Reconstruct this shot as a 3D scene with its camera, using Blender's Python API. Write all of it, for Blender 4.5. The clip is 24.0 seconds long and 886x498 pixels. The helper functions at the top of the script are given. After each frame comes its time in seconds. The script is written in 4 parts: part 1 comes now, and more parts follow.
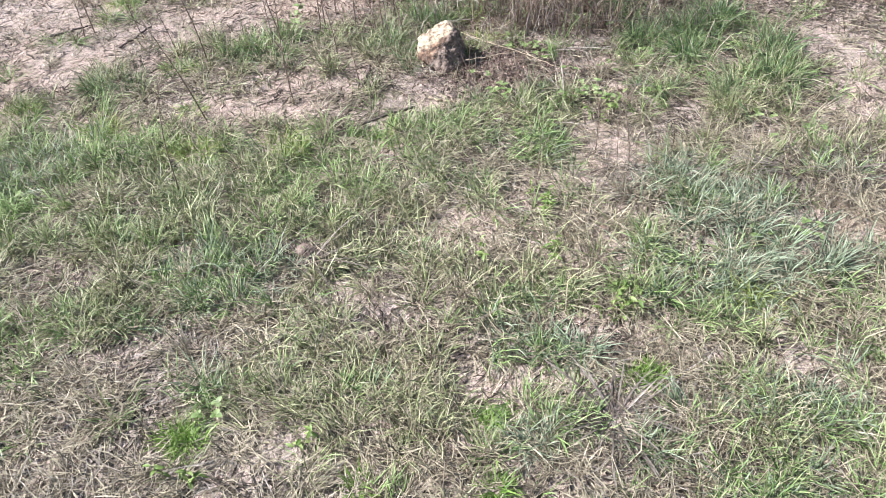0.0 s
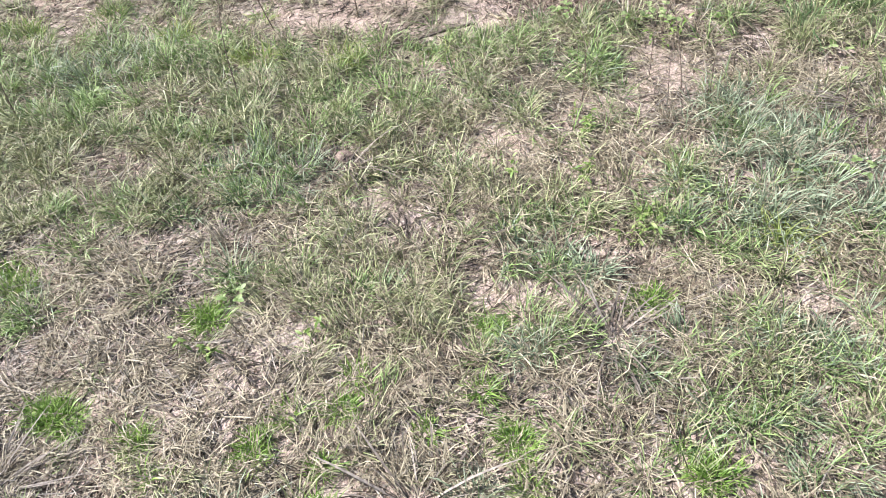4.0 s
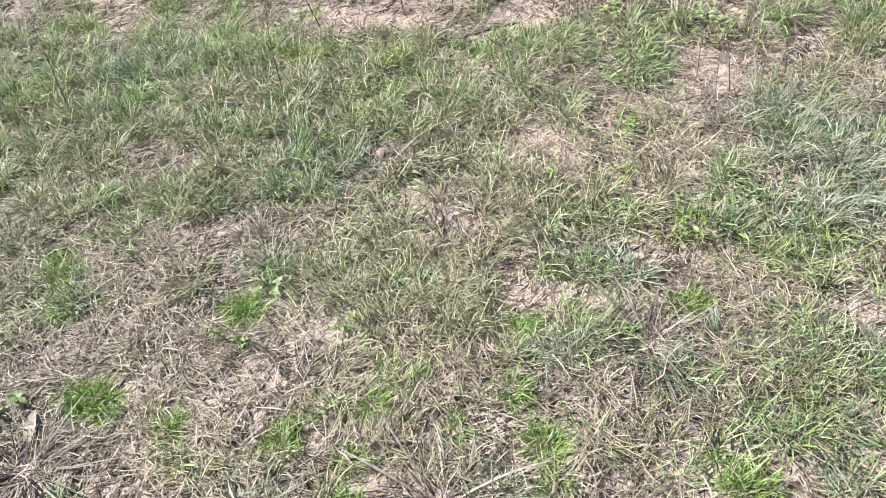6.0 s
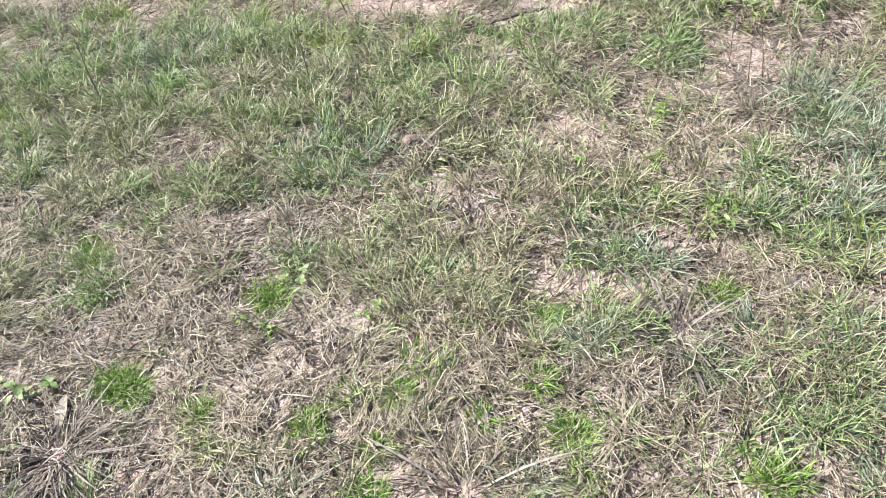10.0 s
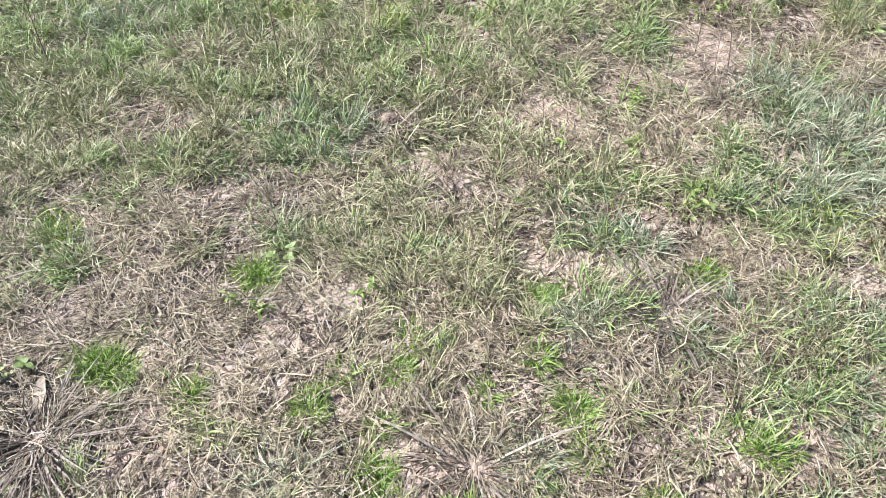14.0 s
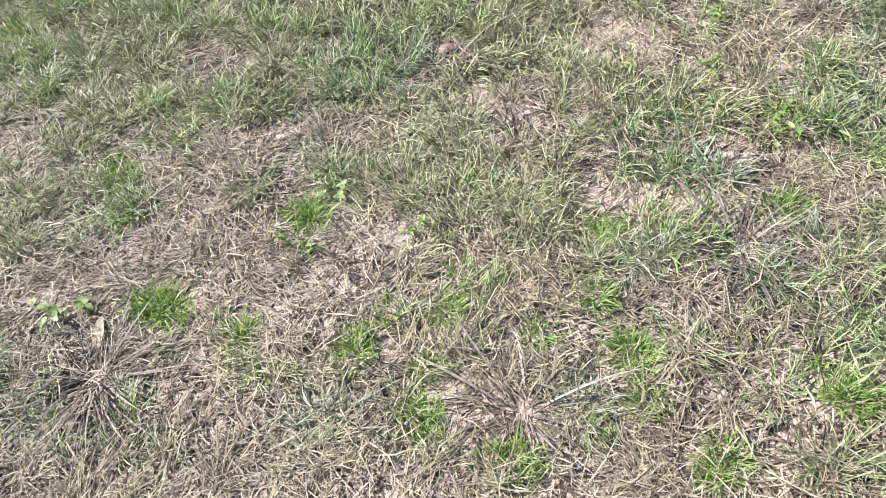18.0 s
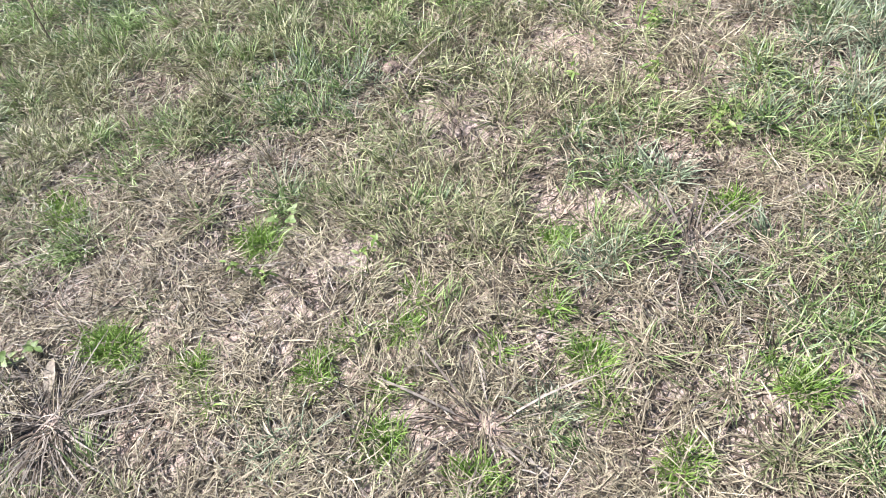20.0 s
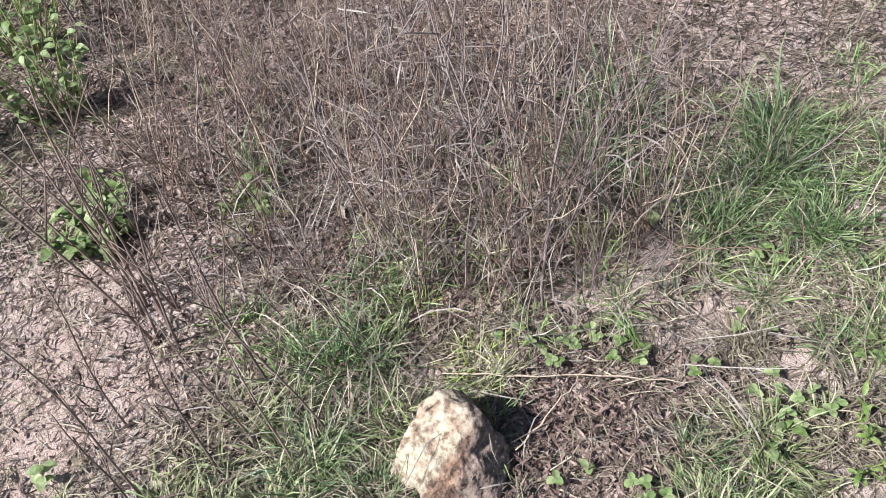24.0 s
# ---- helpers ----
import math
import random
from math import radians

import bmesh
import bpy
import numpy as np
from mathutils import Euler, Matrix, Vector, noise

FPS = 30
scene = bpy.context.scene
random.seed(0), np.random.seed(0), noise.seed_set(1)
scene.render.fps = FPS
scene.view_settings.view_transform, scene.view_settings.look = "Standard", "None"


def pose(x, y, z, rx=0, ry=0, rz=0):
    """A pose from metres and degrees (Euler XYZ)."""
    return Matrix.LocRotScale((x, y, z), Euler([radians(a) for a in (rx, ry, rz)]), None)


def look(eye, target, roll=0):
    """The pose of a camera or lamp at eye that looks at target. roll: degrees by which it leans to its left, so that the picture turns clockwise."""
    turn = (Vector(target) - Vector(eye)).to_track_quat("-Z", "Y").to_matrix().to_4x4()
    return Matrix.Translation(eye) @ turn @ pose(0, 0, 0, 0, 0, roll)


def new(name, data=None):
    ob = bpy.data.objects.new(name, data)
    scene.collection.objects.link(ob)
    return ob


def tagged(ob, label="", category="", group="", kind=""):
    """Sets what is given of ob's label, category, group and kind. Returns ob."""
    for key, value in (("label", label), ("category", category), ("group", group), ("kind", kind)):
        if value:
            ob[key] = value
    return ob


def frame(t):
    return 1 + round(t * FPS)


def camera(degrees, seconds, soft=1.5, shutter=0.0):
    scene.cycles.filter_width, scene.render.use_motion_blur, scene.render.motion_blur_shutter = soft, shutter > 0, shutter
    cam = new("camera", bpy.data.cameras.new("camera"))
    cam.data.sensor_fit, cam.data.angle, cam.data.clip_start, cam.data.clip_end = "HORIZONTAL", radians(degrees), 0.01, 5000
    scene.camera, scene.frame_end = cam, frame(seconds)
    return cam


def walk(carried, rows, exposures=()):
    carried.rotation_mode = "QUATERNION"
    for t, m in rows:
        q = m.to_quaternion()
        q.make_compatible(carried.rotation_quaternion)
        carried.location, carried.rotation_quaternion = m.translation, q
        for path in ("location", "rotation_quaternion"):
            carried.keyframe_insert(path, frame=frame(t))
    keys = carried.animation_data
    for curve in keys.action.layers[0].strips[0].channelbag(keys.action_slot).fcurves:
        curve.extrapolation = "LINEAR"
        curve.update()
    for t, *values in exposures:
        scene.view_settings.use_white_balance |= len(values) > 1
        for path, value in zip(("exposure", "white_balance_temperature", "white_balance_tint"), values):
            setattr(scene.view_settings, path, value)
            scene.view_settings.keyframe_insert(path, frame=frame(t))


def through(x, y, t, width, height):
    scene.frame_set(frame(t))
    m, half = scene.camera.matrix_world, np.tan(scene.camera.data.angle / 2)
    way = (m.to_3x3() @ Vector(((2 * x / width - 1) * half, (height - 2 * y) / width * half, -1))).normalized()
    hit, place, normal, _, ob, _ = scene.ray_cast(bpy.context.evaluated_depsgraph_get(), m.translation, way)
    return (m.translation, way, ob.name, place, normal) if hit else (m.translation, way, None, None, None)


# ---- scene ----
cam = camera(59.1, 24.0, soft=0.9)
PATH = [
    (0, (0.042, 1.063, 1.535), (-0.048, 2.551, 0.203), -2.9),
    (0.5, (0.051, 1.056, 1.542), (-0.011, 2.545, 0.209), -2.7),
    (1, (0.049, 1.053, 1.539), (0.032, 2.544, 0.205), -2.3),
    (1.5, (0.026, 1.049, 1.538), (0.012, 2.538, 0.203), -2.4),
    (3.5, (0.234, 1.039, 1.526), (0.047, 2.425, 0.096), -5.9),
    (4, (0.287, 1.011, 1.52), (-0.078, 2.349, 0.079), -6.8),
    (4.5, (0.285, 0.991, 1.51), (-0.176, 2.292, 0.062), -7.6),
    (5, (0.285, 0.995, 1.519), (-0.199, 2.297, 0.08), -8.4),
    (5.5, (0.294, 1.0, 1.518), (-0.196, 2.314, 0.092), -8.9),
    (6, (0.317, 1.016, 1.501), (-0.168, 2.333, 0.076), -8.9),
    (6.5, (0.335, 1.028, 1.492), (-0.149, 2.345, 0.067), -9.0),
    (7, (0.332, 1.023, 1.494), (-0.149, 2.338, 0.066), -9.1),
    (7.5, (0.321, 1.017, 1.495), (-0.16, 2.33, 0.065), -9.2),
    (8, (0.311, 1.015, 1.501), (-0.193, 2.31, 0.063), -9.9),
    (8.5, (0.289, 1.017, 1.509), (-0.244, 2.297, 0.068), -10.3),
    (9, (0.296, 1.022, 1.496), (-0.248, 2.301, 0.058), -10.5),
    (9.5, (0.313, 1.027, 1.494), (-0.233, 2.304, 0.055), -10.7),
    (11.5, (0.315, 1.01, 1.501), (-0.233, 2.287, 0.062), -11.1),
    (12, (0.233, 1.0, 1.512), (-0.309, 2.271, 0.066), -12.3),
    (12.5, (0.134, 0.98, 1.511), (-0.355, 2.225, 0.023), -9.7),
    (13, (0.09, 0.979, 1.506), (-0.327, 2.236, 0.007), -4.9),
    (13.5, (0.092, 0.982, 1.51), (-0.282, 2.256, 0.015), -3.7),
    (14, (0.107, 0.969, 1.514), (-0.202, 2.264, 0.022), -2.9),
    (14.5, (0.087, 0.952, 1.523), (-0.139, 2.27, 0.036), -2.6),
    (15, (0.034, 0.936, 1.488), (-0.166, 2.244, -0.011), -6.0),
    (15.5, (0.025, 0.94, 1.467), (-0.176, 2.241, -0.039), -8.5),
    (16, (0.099, 0.999, 1.461), (-0.153, 2.295, -0.041), -9.4),
    (16.5, (0.144, 1.032, 1.456), (-0.239, 2.275, -0.063), -10.1),
    (17, (0.179, 1.034, 1.421), (-0.324, 2.199, -0.125), -11.8),
    (17.5, (0.207, 1.031, 1.413), (-0.337, 2.168, -0.14), -13.0),
    (19.5, (0.214, 1.035, 1.413), (-0.325, 2.186, -0.131), -14.2),
    (20, (0.234, 1.046, 1.411), (-0.235, 2.228, -0.132), -13.7),
    (20.5, (0.274, 1.083, 1.399), (-0.053, 2.288, -0.163), -11.9),
    (21, (0.247, 1.205, 1.366), (0.107, 2.431, -0.208), -9.2),
    (21.3, (0.162, 1.381, 1.385), (0.179, 2.628, -0.178), -7.6),
    (21.5, (0.12, 1.493, 1.382), (0.241, 2.791, -0.135), -7.5),
    (22, (0.081, 1.824, 1.378), (0.371, 3.154, -0.087), -9.9),
    (22.5, (-0.032, 2.222, 1.386), (0.266, 3.592, -0.041), -10.6),
    (23, (-0.182, 2.559, 1.413), (0.175, 3.918, -0.011), -8.5),
    (23.5, (-0.317, 2.894, 1.413), (0.211, 4.176, -0.028), -7.4),
    (24, (-0.394, 3.252, 1.312), (0.244, 4.485, -0.127), -7.8),
]
walk(cam, [(t, look(eye, target, roll)) for t, eye, target, roll in PATH],
     [(0, 1.20, 5740, 15), (4, 1.33, 5880, 15.5), (21.2, 1.33, 5900, 15.5), (22, 1.12, 5780, 15.5), (23, 0.90, 5720, 16), (24, 0.88, 5690, 16)])

# ---- light ----
world = bpy.data.worlds.new("sky")
scene.world = world
world.use_nodes = True
sky = world.node_tree.nodes.new("ShaderNodeTexSky")
sky.sky_type, sky.sun_disc = "NISHITA", False
sky.sun_elevation, sky.sun_rotation = radians(44.5), radians(-86)
sky.air_density, sky.dust_density = 1.0, 0.8
world.node_tree.links.new(sky.outputs[0], world.node_tree.nodes["Background"].inputs[0])
world.node_tree.nodes["Background"].inputs[1].default_value = 0.05
lamp = bpy.data.lights.new("sun", "SUN")
lamp.energy, lamp.angle, lamp.color = 5.0, radians(5.0), (1.0, 0.965, 0.90)
sun = new("sun", lamp)
sun.matrix_world = look((-0.71, 0.05, 0.70), (0, 0, 0))


# ---- materials ----
def material(name):
    m = bpy.data.materials.new(name)
    m.use_nodes = True
    return m, m.node_tree.nodes, m.node_tree.links, m.node_tree.nodes["Principled BSDF"]


def ramp(nodes, stops):
    r = nodes.new("ShaderNodeValToRGB")
    while len(r.color_ramp.elements) < len(stops):
        r.color_ramp.elements.new(0.5)
    for e, (at, c) in zip(r.color_ramp.elements, stops):
        e.position, e.color = at, (*c, 1)
    return r


def coords(nodes, links, scale, kind="Object"):
    c = nodes.new("ShaderNodeTexCoord")
    m = nodes.new("ShaderNodeMapping")
    m.inputs["Scale"].default_value = (scale, scale, scale) if isinstance(scale, (int, float)) else scale
    links.new(c.outputs[kind], m.inputs[0])
    return m.outputs[0]


def tex_noise(nodes, links, vec, scale, detail=4, rough=0.6):
    n = nodes.new("ShaderNodeTexNoise")
    n.inputs["Scale"].default_value, n.inputs["Detail"].default_value, n.inputs["Roughness"].default_value = scale, detail, rough
    links.new(vec, n.inputs["Vector"])
    return n.outputs["Fac"]


def mix_color(nodes, links, fac, a, b, mode="MIX"):
    n = nodes.new("ShaderNodeMix")
    n.data_type, n.blend_type = "RGBA", mode
    for socket, v in ((n.inputs[0], fac), (n.inputs[6], a), (n.inputs[7], b)):
        if isinstance(v, bpy.types.NodeSocket):
            links.new(v, socket)
        else:
            socket.default_value = v if isinstance(v, float) else (*v, 1)
    return n.outputs[2]


def bump(nodes, links, p, height, strength, distance):
    b = nodes.new("ShaderNodeBump")
    b.inputs["Strength"].default_value, b.inputs["Distance"].default_value = strength, distance
    links.new(height, b.inputs["Height"])
    links.new(b.outputs[0], p.inputs["Normal"])


def blade_material(name, stops, tip, rough=0.55, through=0.25, single=False):
    """Grass: a hue for each tuft that varies by the blade, drier towards its tip, streaked along its length, some light through it."""
    m, nodes, links, p = material(name)
    if single:
        rnd = nodes.new("ShaderNodeObjectInfo").outputs["Random"]
    else:
        rnd = nodes.new("ShaderNodeNewGeometry").outputs["Random Per Island"]
    col = ramp(nodes, stops)
    uv = nodes.new("ShaderNodeUVMap")
    sep = nodes.new("ShaderNodeSeparateXYZ")
    links.new(uv.outputs[0], sep.inputs[0])
    if single:
        links.new(rnd, col.inputs[0])
    else:
        kin = nodes.new("ShaderNodeMix")
        kin.inputs[0].default_value = 0.48
        links.new(rnd, kin.inputs[2])
        links.new(sep.outputs[0], kin.inputs[3])
        links.new(kin.outputs[0], col.inputs[0])
    dry = nodes.new("ShaderNodeMapRange")
    dry.inputs[1].default_value, dry.inputs[2].default_value = 0.45, 1.15
    links.new(sep.outputs[1], dry.inputs[0])
    c = mix_color(nodes, links, dry.outputs[0], col.outputs[0], tip)
    mark = tex_noise(nodes, links, coords(nodes, links, 1.0), 90, 3)
    shade = ramp(nodes, [(0.32, (0.52, 0.52, 0.50)), (0.68, (1.26, 1.26, 1.22))])
    links.new(mark, shade.inputs[0])
    c = mix_color(nodes, links, 1.0, c, shade.outputs[0], "MULTIPLY")
    links.new(c, p.inputs["Base Color"])
    p.inputs["Roughness"].default_value = rough
    p.inputs["Specular IOR Level"].default_value = 0.35
    t = nodes.new("ShaderNodeBsdfTranslucent")
    links.new(c, t.inputs[0])
    mx = nodes.new("ShaderNodeMixShader")
    mx.inputs[0].default_value = through
    links.new(p.outputs[0], mx.inputs[1])
    links.new(t.outputs[0], mx.inputs[2])
    links.new(mx.outputs[0], nodes["Material Output"].inputs[0])
    return m


STRAW = blade_material("straw", [(0.0, (0.07, 0.052, 0.035)), (0.3, (0.19, 0.15, 0.098)), (0.55, (0.355, 0.30, 0.20)), (0.85, (0.56, 0.485, 0.345)), (1.0, (0.37, 0.36, 0.19))], (0.42, 0.37, 0.25), 0.6, 0.12)
OLD_STRAW = blade_material("old_straw", [(0.0, (0.05, 0.038, 0.03)), (0.35, (0.19, 0.155, 0.12)), (0.8, (0.46, 0.405, 0.34)), (1.0, (0.28, 0.215, 0.16))], (0.36, 0.315, 0.265), 0.7, 0.06)
GREEN_MID = blade_material("green_blade", [(0.0, (0.035, 0.085, 0.018)), (0.3, (0.15, 0.255, 0.065)), (0.65, (0.28, 0.40, 0.125)), (1.0, (0.51, 0.57, 0.27))], (0.47, 0.52, 0.25), 0.5, 0.22)
GREEN_BLUE = blade_material("blue_green_blade", [(0.0, (0.06, 0.09, 0.045)), (0.4, (0.17, 0.225, 0.125)), (0.75, (0.30, 0.36, 0.225)), (1.0, (0.46, 0.48, 0.34))], (0.41, 0.43, 0.30), 0.5, 0.12)
GREEN_OLIVE = blade_material("olive_blade", [(0.0, (0.08, 0.10, 0.03)), (0.5, (0.24, 0.275, 0.11)), (1.0, (0.49, 0.48, 0.26))], (0.50, 0.47, 0.29), 0.5, 0.10)
BRIGHT = blade_material("bright_blade", [(0.0, (0.08, 0.18, 0.02)), (0.5, (0.20, 0.335, 0.055)), (1.0, (0.38, 0.50, 0.14))], (0.36, 0.46, 0.13), 0.42, 0.3)
BRIGHT_ONE = blade_material("bright_single_blade", [(0.0, (0.08, 0.18, 0.02)), (0.5, (0.20, 0.335, 0.055)), (1.0, (0.38, 0.50, 0.14))], (0.36, 0.46, 0.13), 0.42, 0.3, True)
YELLOW_ONE = blade_material("yellow_green_single_blade", [(0.0, (0.13, 0.18, 0.03)), (0.5, (0.29, 0.355, 0.075)), (1.0, (0.47, 0.51, 0.17))], (0.45, 0.47, 0.17), 0.45, 0.25, True)
YELLOW = blade_material("yellow_green_blade", [(0.0, (0.11, 0.16, 0.03)), (0.5, (0.26, 0.33, 0.075)), (1.0, (0.45, 0.49, 0.17))], (0.43, 0.45, 0.17), 0.45, 0.2)
TALL_ONE = blade_material("tall_single_blade", [(0.0, (0.06, 0.13, 0.04)), (0.5, (0.15, 0.25, 0.09)), (1.0, (0.34, 0.42, 0.21))], (0.36, 0.40, 0.22), 0.42, 0.25, True)
GREEN_TALL = blade_material("tall_green_blade", [(0.0, (0.03, 0.065, 0.02)), (0.5, (0.13, 0.215, 0.08)), (1.0, (0.35, 0.41, 0.18))], (0.34, 0.37, 0.17), 0.48, 0.2)
STRAW_ONE = blade_material("single_straw", [(0.0, (0.28, 0.22, 0.15)), (0.5, (0.48, 0.40, 0.29)), (1.0, (0.62, 0.54, 0.42))], (0.56, 0.48, 0.36), 0.6, 0.1, True)
OLD_ONE = blade_material("single_old_straw", [(0.0, (0.06, 0.045, 0.035)), (0.5, (0.15, 0.12, 0.095)), (1.0, (0.33, 0.28, 0.235))], (0.30, 0.255, 0.21), 0.7, 0.05, True)
LEAF = blade_material("clover_leaf", [(0.0, (0.15, 0.22, 0.06)), (0.5, (0.24, 0.32, 0.12)), (1.0, (0.36, 0.42, 0.19))], (0.28, 0.34, 0.12), 0.5, 0.3, True)
YELLOW_LEAF = blade_material("yellow_green_leaf", [(0.0, (0.14, 0.22, 0.045)), (0.5, (0.22, 0.31, 0.08)), (1.0, (0.34, 0.40, 0.14))], (0.28, 0.35, 0.10), 0.5, 0.3, True)
LITTER = blade_material("dead_leaf", [(0.0, (0.06, 0.042, 0.035)), (0.35, (0.15, 0.11, 0.09)), (0.65, (0.33, 0.265, 0.225)), (1.0, (0.58, 0.51, 0.44))], (0.22, 0.17, 0.14), 0.8, 0.05)
THATCH = blade_material("thatch", [(0.0, (0.025, 0.018, 0.013)), (0.5, (0.095, 0.070, 0.050)), (1.0, (0.28, 0.21, 0.15))], (0.15, 0.11, 0.08), 0.8, 0.0)
RED_LITTER = blade_material("red_dead_leaf", [(0.0, (0.05, 0.032, 0.027)), (0.5, (0.19, 0.125, 0.10)), (1.0, (0.46, 0.345, 0.28))], (0.26, 0.18, 0.145), 0.8, 0.05)


def soil_material():
    m, nodes, links, p = material("sandy_soil")
    v = coords(nodes, links, 1.0)
    big = tex_noise(nodes, links, v, 2.2, 3)
    mid = tex_noise(nodes, links, v, 30, 6, 0.7)
    fine = tex_noise(nodes, links, v, 160, 4, 0.7)
    a = ramp(nodes, [(0.25, (0.24, 0.175, 0.135)), (0.42, (0.46, 0.35, 0.28)), (0.58, (0.61, 0.48, 0.39)), (0.8, (0.72, 0.60, 0.50))])
    links.new(mid, a.inputs[0])
    b = ramp(nodes, [(0.35, (0.68, 0.57, 0.51)), (0.65, (0.69, 0.51, 0.415))])
    links.new(big, b.inputs[0])
    c = mix_color(nodes, links, 0.45, a.outputs[0], b.outputs[0])
    g = ramp(nodes, [(0.3, (0.62, 0.60, 0.58)), (0.6, (1.08, 1.06, 1.04))])
    links.new(fine, g.inputs[0])
    c = mix_color(nodes, links, 0.8, c, g.outputs[0], "MULTIPLY")
    # the field round about is grown over
    far = nodes.new("ShaderNodeVectorMath")
    far.operation = "DISTANCE"
    links.new(v, far.inputs[0])
    far.inputs[1].default_value = (-0.2, 3.5, 0)
    grown = nodes.new("ShaderNodeMapRange")
    grown.inputs[1].default_value, grown.inputs[2].default_value = 2.15, 2.9
    links.new(far.outputs["Value"], grown.inputs[0])
    turf = ramp(nodes, [(0.35, (0.10, 0.12, 0.045)), (0.5, (0.20, 0.19, 0.09)), (0.65, (0.36, 0.30, 0.19))])
    links.new(mid, turf.inputs[0])
    c = mix_color(nodes, links, grown.outputs[0], c, turf.outputs[0])
    links.new(c, p.inputs["Base Color"])
    p.inputs["Roughness"].default_value = 0.95
    p.inputs["Specular IOR Level"].default_value = 0.15
    h = nodes.new("ShaderNodeMath")
    h.operation = "MULTIPLY_ADD"
    links.new(mid, h.inputs[0])
    h.inputs[1].default_value = 2.5
    links.new(fine, h.inputs[2])
    bump(nodes, links, p, h.outputs[0], 1.0, 0.008)
    return m


def bark_material(name, dark, light):
    m, nodes, links, p = material(name)
    v = coords(nodes, links, (1, 1, 0.25))
    n = tex_noise(nodes, links, v, 120, 4, 0.7)
    r = ramp(nodes, [(0.3, dark), (0.7, light)])
    links.new(n, r.inputs[0])
    o = nodes.new("ShaderNodeObjectInfo")
    tone = ramp(nodes, [(0.0, (0.7, 0.66, 0.66)), (1.0, (1.25, 1.2, 1.1))])
    links.new(o.outputs["Random"], tone.inputs[0])
    links.new(mix_color(nodes, links, 1.0, r.outputs[0], tone.outputs[0], "MULTIPLY"), p.inputs["Base Color"])
    p.inputs["Roughness"].default_value = 0.85
    bump(nodes, links, p, n, 0.6, 0.001)
    return m


SOIL = soil_material()
STICK = bark_material("dark_weathered_wood", (0.045, 0.035, 0.03), (0.15, 0.115, 0.095))
STALK = bark_material("dry_weed_stalk", (0.11, 0.078, 0.062), (0.33, 0.25, 0.20))
BRUSH = bark_material("dry_brush_stem", (0.07, 0.045, 0.035), (0.30, 0.205, 0.15))
PALE_STEM = bark_material("pale_dry_stem", (0.30, 0.235, 0.165), (0.56, 0.47, 0.35))
GREY_STEM = bark_material("grey_dry_stem", (0.16, 0.125, 0.115), (0.40, 0.33, 0.30))
GREEN_STEM = bark_material("green_stem", (0.16, 0.20, 0.06), (0.30, 0.32, 0.12))


def rock_material():
    m, nodes, links, p = material("pitted_limestone")
    v = coords(nodes, links, 1.0)
    n = tex_noise(nodes, links, v, 16, 5, 0.65)
    f = tex_noise(nodes, links, v, 70, 5, 0.7)
    cream = ramp(nodes, [(0.34, (0.15, 0.10, 0.06)), (0.43, (0.32, 0.245, 0.155)), (0.51, (0.46, 0.385, 0.26)), (0.75, (0.60, 0.52, 0.365))])
    links.new(f, cream.inputs[0])
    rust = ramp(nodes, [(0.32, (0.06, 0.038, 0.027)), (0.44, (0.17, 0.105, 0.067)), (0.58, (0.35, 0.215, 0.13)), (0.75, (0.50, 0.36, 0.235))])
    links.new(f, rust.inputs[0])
    # the rusty crust covers the lower front; darker grey paints shade on the right
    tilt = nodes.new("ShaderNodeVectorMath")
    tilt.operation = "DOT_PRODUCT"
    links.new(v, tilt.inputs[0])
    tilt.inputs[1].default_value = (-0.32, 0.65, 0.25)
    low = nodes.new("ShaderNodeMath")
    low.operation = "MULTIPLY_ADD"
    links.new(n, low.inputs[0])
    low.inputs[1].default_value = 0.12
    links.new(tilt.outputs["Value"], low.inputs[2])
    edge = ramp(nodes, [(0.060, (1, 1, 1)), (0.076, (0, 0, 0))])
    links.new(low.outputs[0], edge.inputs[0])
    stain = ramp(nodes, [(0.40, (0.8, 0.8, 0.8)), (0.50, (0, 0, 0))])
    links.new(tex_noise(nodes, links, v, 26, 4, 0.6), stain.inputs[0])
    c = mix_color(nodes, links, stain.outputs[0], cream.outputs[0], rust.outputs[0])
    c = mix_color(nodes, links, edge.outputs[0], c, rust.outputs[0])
    # shade of the face turned from the sun, put into the colour
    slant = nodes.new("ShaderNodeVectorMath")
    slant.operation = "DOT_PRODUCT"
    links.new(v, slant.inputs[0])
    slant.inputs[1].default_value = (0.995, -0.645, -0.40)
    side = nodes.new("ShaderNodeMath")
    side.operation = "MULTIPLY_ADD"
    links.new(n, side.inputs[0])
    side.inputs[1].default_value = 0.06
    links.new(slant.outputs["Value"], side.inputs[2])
    shaded_flank = ramp(nodes, [(0.006, (0, 0, 0)), (0.034, (1, 1, 1))])
    links.new(side.outputs[0], shaded_flank.inputs[0])
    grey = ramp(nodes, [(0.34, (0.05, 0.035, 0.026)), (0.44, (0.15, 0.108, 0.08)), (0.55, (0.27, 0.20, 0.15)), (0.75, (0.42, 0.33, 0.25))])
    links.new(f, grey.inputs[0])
    c = mix_color(nodes, links, shaded_flank.outputs[0], c, grey.outputs[0])
    links.new(c, p.inputs["Base Color"])
    p.inputs["Roughness"].default_value = 0.9
    bump(nodes, links, p, f, 0.9, 0.008)
    return m


ROCK = rock_material()

# ---- the lie of the land ----
rng = np.random.default_rng(7)
LATTICE = rng.random((256, 256))


